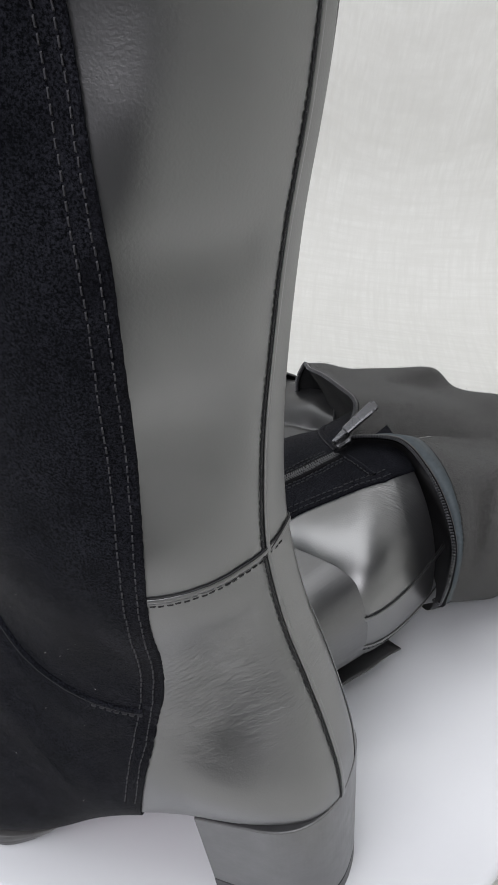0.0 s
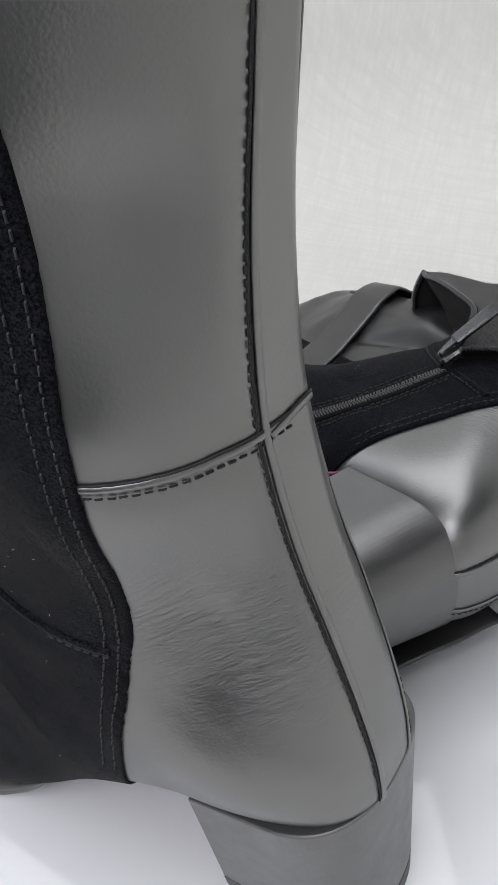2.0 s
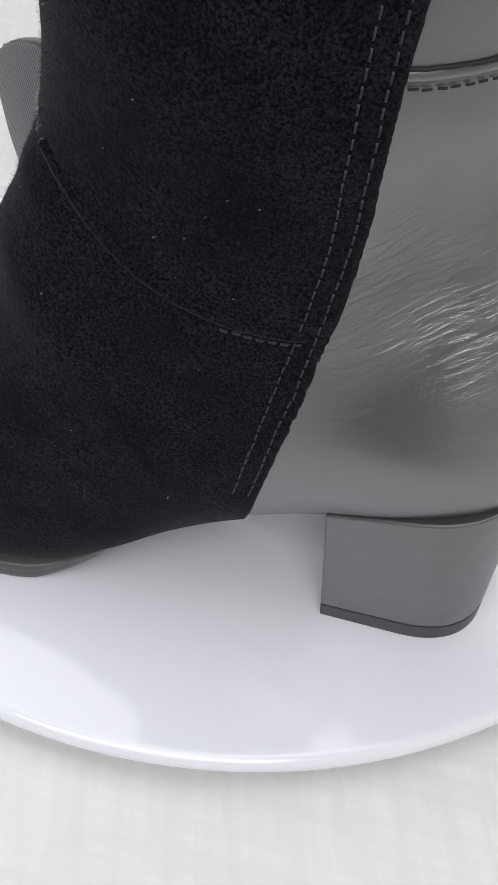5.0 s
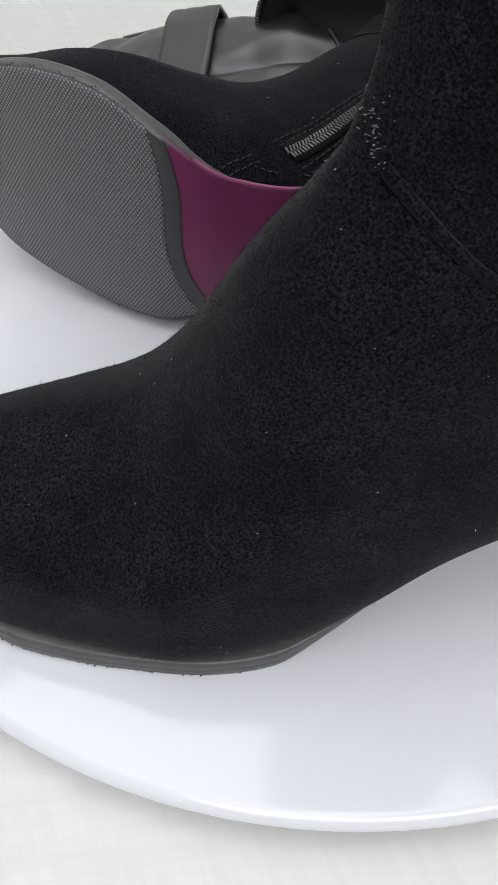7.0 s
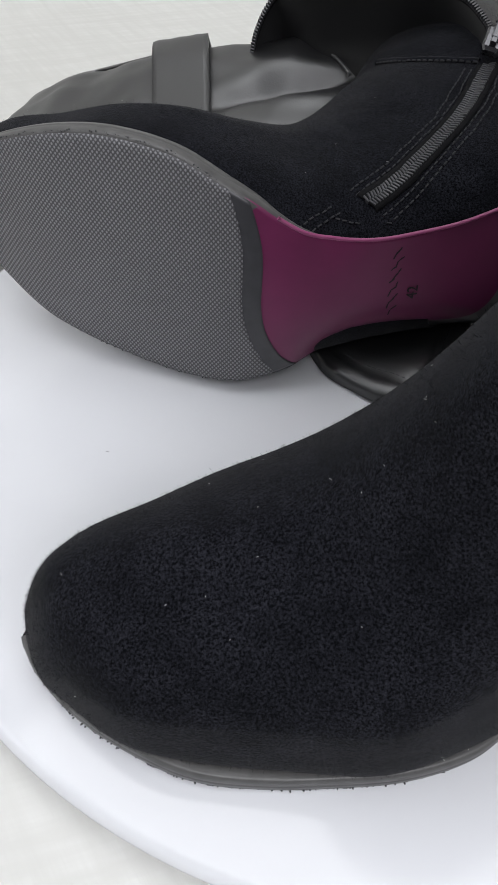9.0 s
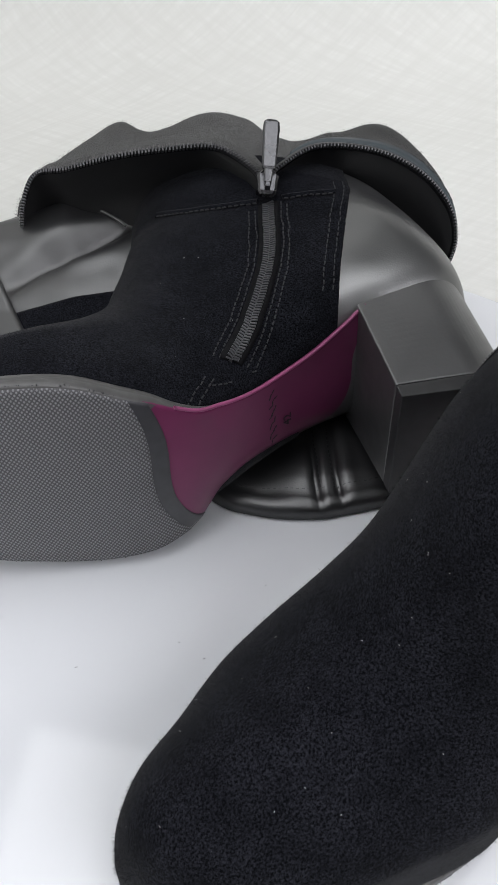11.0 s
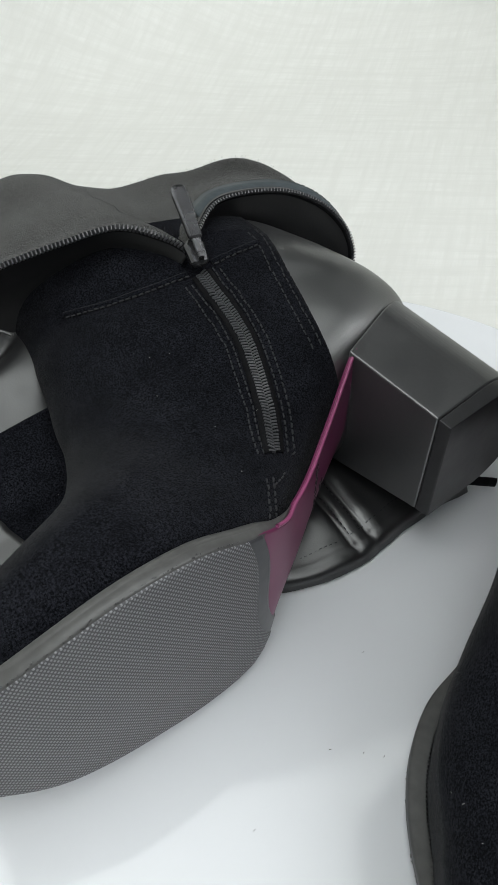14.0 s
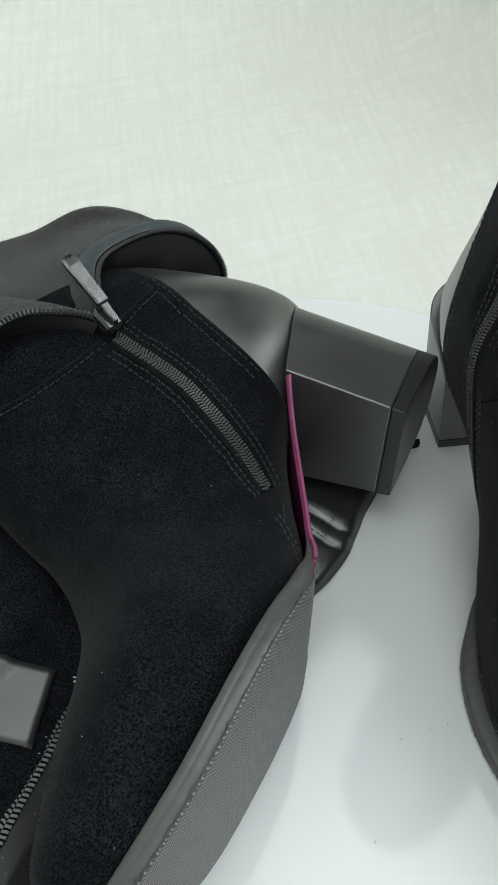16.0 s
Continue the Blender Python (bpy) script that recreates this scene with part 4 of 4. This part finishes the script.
def folded_shaft(boot):
    def patch(name, x0, x1, y0, y1, mat, lift, label, rough=0.0, rows=70, cols=40):
        xs, pts = np.linspace(x0, x1, rows), []
        for x in xs:
            lo, hi = (f(x) if callable(f) else f for f in (y0, y1))
            ys = np.linspace(lo, hi, cols)
            pts.append(np.stack([np.full(cols, x), ys, fold_height(x, ys) + lift], 1))
        pts = np.array(pts)
        for c, d, w in (((-0.075, 0.150), 0.008, (0.030, 0.007)), ((-0.105, 0.140), 0.005, (0.03, 0.006)), ((-0.06, 0.175), 0.006, (0.02, 0.008)), ((-0.205, 0.16), 0.003, (0.012, 0.05))):
            u, v = pts[..., 0] - c[0], pts[..., 1] - c[1] - 0.35 * (pts[..., 0] - c[0])
            pts[..., 2] -= d * rough * np.exp(-((u / w[0]) ** 2) - (v / w[1]) ** 2)
        pts = ripple(pts, 0.0010 * (rough > 0) + 0.0005, 55, 2.0)
        pts[..., 2] = np.maximum(pts[..., 2], 0.0012)
        part(name, sheet(name, into_boot(pts), mat, 0.0015, True), boot, label)

    edge = lambda x: 0.113 + 0.06 * (x + 0.10)
    patch("folded_leather", -0.262, -0.025, edge, 0.213, SMOOTH, 0.0, "crumpled black leather of the folded shaft", 1.0)
    patch("folded_suede", -0.262, -0.03, lambda x: 0.052 + 0.06 * (x + 0.1), lambda x: edge(x) + 0.003, SUEDE, 0.0012, "black suede strip of the folded shaft")
    patch("folded_lining", -0.262, -0.03, 0.029, lambda x: 0.056 + 0.06 * (x + 0.1), HEM, -0.001, "black leather facing behind the zip")
    front = np.array([0.0, 0.0, 1.0])
    line = lambda y, lift: into_boot([(x, y + 0.06 * (x + 0.1), fold_height(x, y + 0.06 * (x + 0.1)) + lift) for x in np.linspace(-0.255, -0.04, 90)])
    up = np.tile(into_boot(np.array([[0, 0.0, 0], [0, -0.3, 0.95]]))[1] - into_boot(np.zeros(3)), (90, 1))
    p = line(0.0525, 0.0015)
    z = part("zipper", tube("zipper", p, 0.0028, TAPE, 8, 0.5, up), boot, "open zip along the folded shaft")
    part("teeth", coil("teeth", p, up, 0.0026, TEETH, 0.0019, 0.0018), z, "black nylon zip teeth")
    for y in (0.0585, 0.062, 0.1035, 0.1085):
        part("stitching", stitches("stitching", line(y, 0.0017), up, THREAD, 0.003, 0.0003, 0.0003), boot)
    seam = smooth_line([(-0.215, 0.178), (-0.16, 0.176), (-0.125, 0.178), (-0.098, 0.176), (-0.075, 0.166), (-0.06, 0.152)], 70)
    seam = np.array([(x, y, fold_height(x, y) + 0.0008) for x, y in seam])
    part("leather_seam", tube("leather_seam", into_boot(seam), 0.0010, LEATHER, 6, 0.7), boot, "seam across the crumpled leather")
    # leather tab laid over the fold
    mid = smooth_line([(-0.119, 0.0585), (-0.127, 0.085), (-0.139, 0.12), (-0.150, 0.15), (-0.158, 0.172), (-0.163, 0.19), (-0.167, 0.206)], 50)
    rows = []
    for k, (x, y) in enumerate(mid):
        t = np.gradient(mid, axis=0)[k]
        t = t / np.linalg.norm(t)
        row = []
        for v in np.linspace(-1, 1, 11):
            q = np.array([x, y]) + np.array([-t[1], t[0]]) * 0.0150 * v
            row.append((q[0], q[1], fold_height(q[0], q[1]) + 0.0034 + 0.004 * math.exp(-(((y - 0.165) / 0.02) ** 2))))
        rows.append(row)
    tab = part("tab", sheet("tab", into_boot(rows), SMOOTH, 0.0018, True), boot, "black leather tab stitched round its edge")
    rows = np.array(rows)
    outline = np.concatenate([rows[2:-1, 1], rows[2:-1, 9]])
    for q in (rows[2:-1, 1], rows[2:-1, 9], rows[2, 1:10]):
        part("stitching", stitches("stitching", into_boot(q + np.array([0, 0, 0.0003])), np.tile(up[0], (len(q), 1)), DARKTHREAD, 0.0030, 0.0004, 0.0004), tab)


def hem(boot):
    """The shaft's top edge, folded under the boot and showing between sole and heel."""
    front = smooth_line([(-0.040, 0.012), (-0.030, 0.0005), (-0.018, -0.0065), (-0.004, -0.0110), (0.011, -0.0135), (0.025, -0.0135), (0.039, -0.0125), (0.060, -0.0135), (0.080, -0.016)], 80)
    rows = []
    for v in np.linspace(0, 1, 24):
        row = []
        for x, y in front:
            yy = y + v * (0.075 - y)
            zz = 0.0012 + 0.0062 * min(1, v * 18) ** 0.5 + 0.010 * v - 0.0022 * math.exp(-(((v - 0.10) / 0.035) ** 2))
            xx = x + 0.10 * (yy - y)
            for c, d, w in ((0.010, -0.0015, 0.0016), (0.0145, 0.0008, 0.0022), (0.0205, -0.0014, 0.0012), (0.026, 0.0007, 0.003)):
                zz += d * math.exp(-(((x - c) / w) ** 2)) * min(1, v * 12)
            row.append((xx, yy, zz))
        rows.append(row)
    rows = ripple(np.array(rows), 0.0012, 60, 5.0)
    rows[0, :, 2] = 0.0012
    rows[..., 2] = np.maximum(rows[..., 2], 0.001)
    h = part("hem", sheet("hem", into_boot(rows), HEM, 0.001), boot, "shiny black leather hem folded under the boot")
    up = np.tile(into_boot(np.array([[0, -0.4, 0.9]]))[0] - into_boot(np.zeros(3)), (80, 1))
    part("stitching", stitches("stitching", into_boot(rows[3] + np.array([0, 0, 0.0006])), up, THREAD, 0.0026, 0.0003, 0.0003), h)
    part("hem_piping", tube("hem_piping", into_boot(rows[1] * [1, 1, 0] + np.array([0, -0.0008, 0.0030])), 0.0016, HEM, 8), h)
    for c in (0.0125, 0.0185):
        k = int(np.argmin(np.abs(front[:, 0] - c)))
        part("stitching", stitches("stitching", into_boot(rows[3:, k] + np.array([0, 0, 0.0008])), up[: len(rows) - 3], DARKTHREAD, 0.0026, 0.0003, 0.0003), h)
    tail = smooth_line([(0.070, 0.004, 0.004), (0.083, -0.012, 0.004), (0.094, -0.022, 0.003)], 20)
    part("zip_tail", tube("zip_tail", into_boot(tail), 0.0030, TAPE, 8, 0.5), boot, "end of the zip tape beside the heel")


def zip_pull(boot):
    base, tip = np.array([0.0075, 0.0985, 0.1085]), np.array([0.0135, 0.1215, 0.1255])
    t = (tip - base) / np.linalg.norm(tip - base)
    up = np.cross(np.array([1.0, 0, 0]), t)
    up /= np.linalg.norm(up)
    if up[2] < 0:
        up = -up
    x = np.cross(t, up)
    place = lambda along_, across, high: base + t * along_ + x * across + up * high

    def bar(name, stations, mat, parent, label):
        """A bevelled bar from stations of: length, half width, bottom, top."""
        rows = []
        for d, w, lo, hi in stations:
            rows.append([place(d, w * a, lo + (hi - lo) * b) for a, b in ((-0.75, 0), (0.75, 0), (1, 0.25), (1, 0.75), (0.75, 1), (-0.75, 1), (-1, 0.75), (-1, 0.25))])
        rows = into_boot(np.array(rows))
        c = 8
        verts = rows.reshape(-1, 3)
        faces = grid_faces(len(rows), c, 0, True) + [tuple(range(c - 1, -1, -1)), tuple((len(rows) - 1) * c + k for k in range(c))]
        return part(name, mesh_from(name, verts, faces, mat, False), parent, label)

    slider = bar("slider", [(-0.0060, 0.0030, -0.0035, 0.0000), (-0.0045, 0.0042, -0.0040, 0.0008), (0.0005, 0.0046, -0.0040, 0.0010), (0.0035, 0.0050, -0.0040, 0.0008), (0.0055, 0.0030, -0.0035, 0.0)], METAL, boot, "gunmetal zip slider")
    bar("bridge", [(-0.0045, 0.0012, 0.0006, 0.0012), (-0.0035, 0.0013, 0.0008, 0.0030), (0.0015, 0.0013, 0.0008, 0.0034), (0.0030, 0.0012, 0.0006, 0.0012)], METAL, slider, "")
    bar("pull_neck", [(-0.0015, 0.0016, 0.0022, 0.0034), (0.0045, 0.0021, 0.0024, 0.0038), (0.0055, 0.0021, 0.0024, 0.0038)], METAL, slider, "")
    bar("pull", [(0.0045, 0.0026, 0.0020, 0.0040), (0.0055, 0.0032, 0.0018, 0.0044), (0.0240, 0.0039, 0.0018, 0.0044), (0.0275, 0.0036, 0.0019, 0.0042), (0.0287, 0.0024, 0.0022, 0.0038)], METAL, slider, "long gunmetal zip pull")


def lying_boot():
    SIDE[0] = -1
    slack(0.0175)
    boot = new("boot")
    boot.matrix_world = Matrix(((-1, 0, 0, 0.093), (0, 0, 1, -0.0235), (0, 1, 0, 0.051), (0, 0, 0, 1)))
    tagged(boot, "black suede and leather boot lying on its side, unzipped, shaft folded", "boot", "pair of boots")
    upper_parts(boot, 15.8)
    sole_parts(boot)
    heel_parts(boot)
    seam_parts(boot, 16.6, 0.128)
    back_seams(boot, 16.6)
    vamp_seam(boot, -1, [(0.090, 0.1235), (0.105, 0.1290), (0.122, 0.1390), (0.136, 0.1540)])
    vamp_seam(boot, -1, [(0.079, 0.1215), (0.066, 0.1200), (0.054, 0.1190)])
    zipper(boot, [(0.1172, 0.0355), (0.1055, 0.053), (0.0922, 0.083), (0.0855, 0.1195)], True)
    nap(boot, 8000, 4, 15)
    SIDE[0] = 1
    cuff(boot, LIP_LEFT, RIDGE_LEFT, 1.0, False)
    cuff(boot, LIP_RIGHT, RIDGE_RIGHT, 1.0, True)
    folded_shaft(boot)
    hem(boot)
    zip_pull(boot)
    slack(0.0)
    return boot


lying_boot()


# ---- lint and dust ----
def bits(name, places, length, mat, label, seed, parent_kind="stuff"):
    rng = np.random.RandomState(seed)
    verts, faces = [], []
    for p in places:
        a, bend = rng.uniform(0, 2 * np.pi), rng.uniform(-0.8, 0.8)
        half = length * rng.uniform(0.5, 1.2)
        pts = [np.array(p) + half * np.array([math.cos(a + bend * k) * k, math.sin(a + bend * k) * k, 0.15 * (1 - abs(k))]) for k in (-1, -0.5, 0, 0.5, 1)]
        w = length * 0.16
        o = len(verts)
        for q in pts:
            verts += [q + np.array([-math.sin(a), math.cos(a), 0]) * w, q - np.array([-math.sin(a), math.cos(a), 0]) * w, q + np.array([0, 0, w])]
        for k in range(4):
            b = o + 3 * k
            faces += [(b, b + 1, b + 4, b + 3), (b + 1, b + 2, b + 5, b + 4), (b + 2, b, b + 3, b + 5)]
    ob = new(name, mesh_from(name, verts, faces, mat, False))
    return tagged(ob, label, name.split("_")[0], kind=parent_kind)


rng = np.random.RandomState(11)
cloth_specks = []
for _ in range(26):
    a, r = rng.uniform(-2.9, -0.4), rng.uniform(0.21, 0.30)
    cloth_specks.append((r * math.cos(a), r * math.sin(a), -0.0172))
bits("dust_specks", cloth_specks, 0.0009, DUST, "small dark crumbs scattered on the cream cloth", 5)
bits("disc_specks", [(-0.059, -0.066, 0.0003), (-0.050, -0.075, 0.0003), (-0.045, -0.081, 0.0003), (0.03, -0.10, 0.0003), (-0.10, -0.07, 0.0003), (-0.02, -0.045, 0.0003), (0.045, -0.115, 0.0003)], 0.0006, DUST, "tiny dark specks lying on the white disc", 6)


def lint(boot_name, seed, count, top):
    rng = np.random.RandomState(seed)
    boot = bpy.data.objects[boot_name]
    s, a = rng.uniform(1.5, top, count), rng.uniform(-2.2, 2.2, count)
    p, n = dressed(s, a, 0.0016)
    if boot.matrix_world.to_3x3()[2][2] < 0.5:
        p = p * [1, -1, 1]
    ok = [tuple(boot.matrix_world @ Vector(q)) for q in p if q[0] > along(SEAM, q[2]) + 0.004]
    return bits("lint", ok, 0.00035, LINT, "pale lint caught in the black suede nap", seed)


lint("boot", 21, 80, 18)
lint("boot.001", 22, 50, 14)
salt = np.random.RandomState(8)
SALT = []
for _ in range(45):
    q, m = side_point(0.1408 + salt.normal(0, 0.0008), 0.162 + salt.normal(0, 0.003), 1, 0.0017)
    SALT.append(tuple(bpy.data.objects["boot"].matrix_world @ Vector(q)))
bits("seam_lint", SALT, 0.0003, LINT, "pale frayed lint along the front seam", 9)
bits("thread_scrap", [(-0.1025, 0.0535, 0.0275), (-0.1035, 0.0530, 0.0278)], 0.0030, WHITE, "white scrap of thread beside the zip", 2, "")
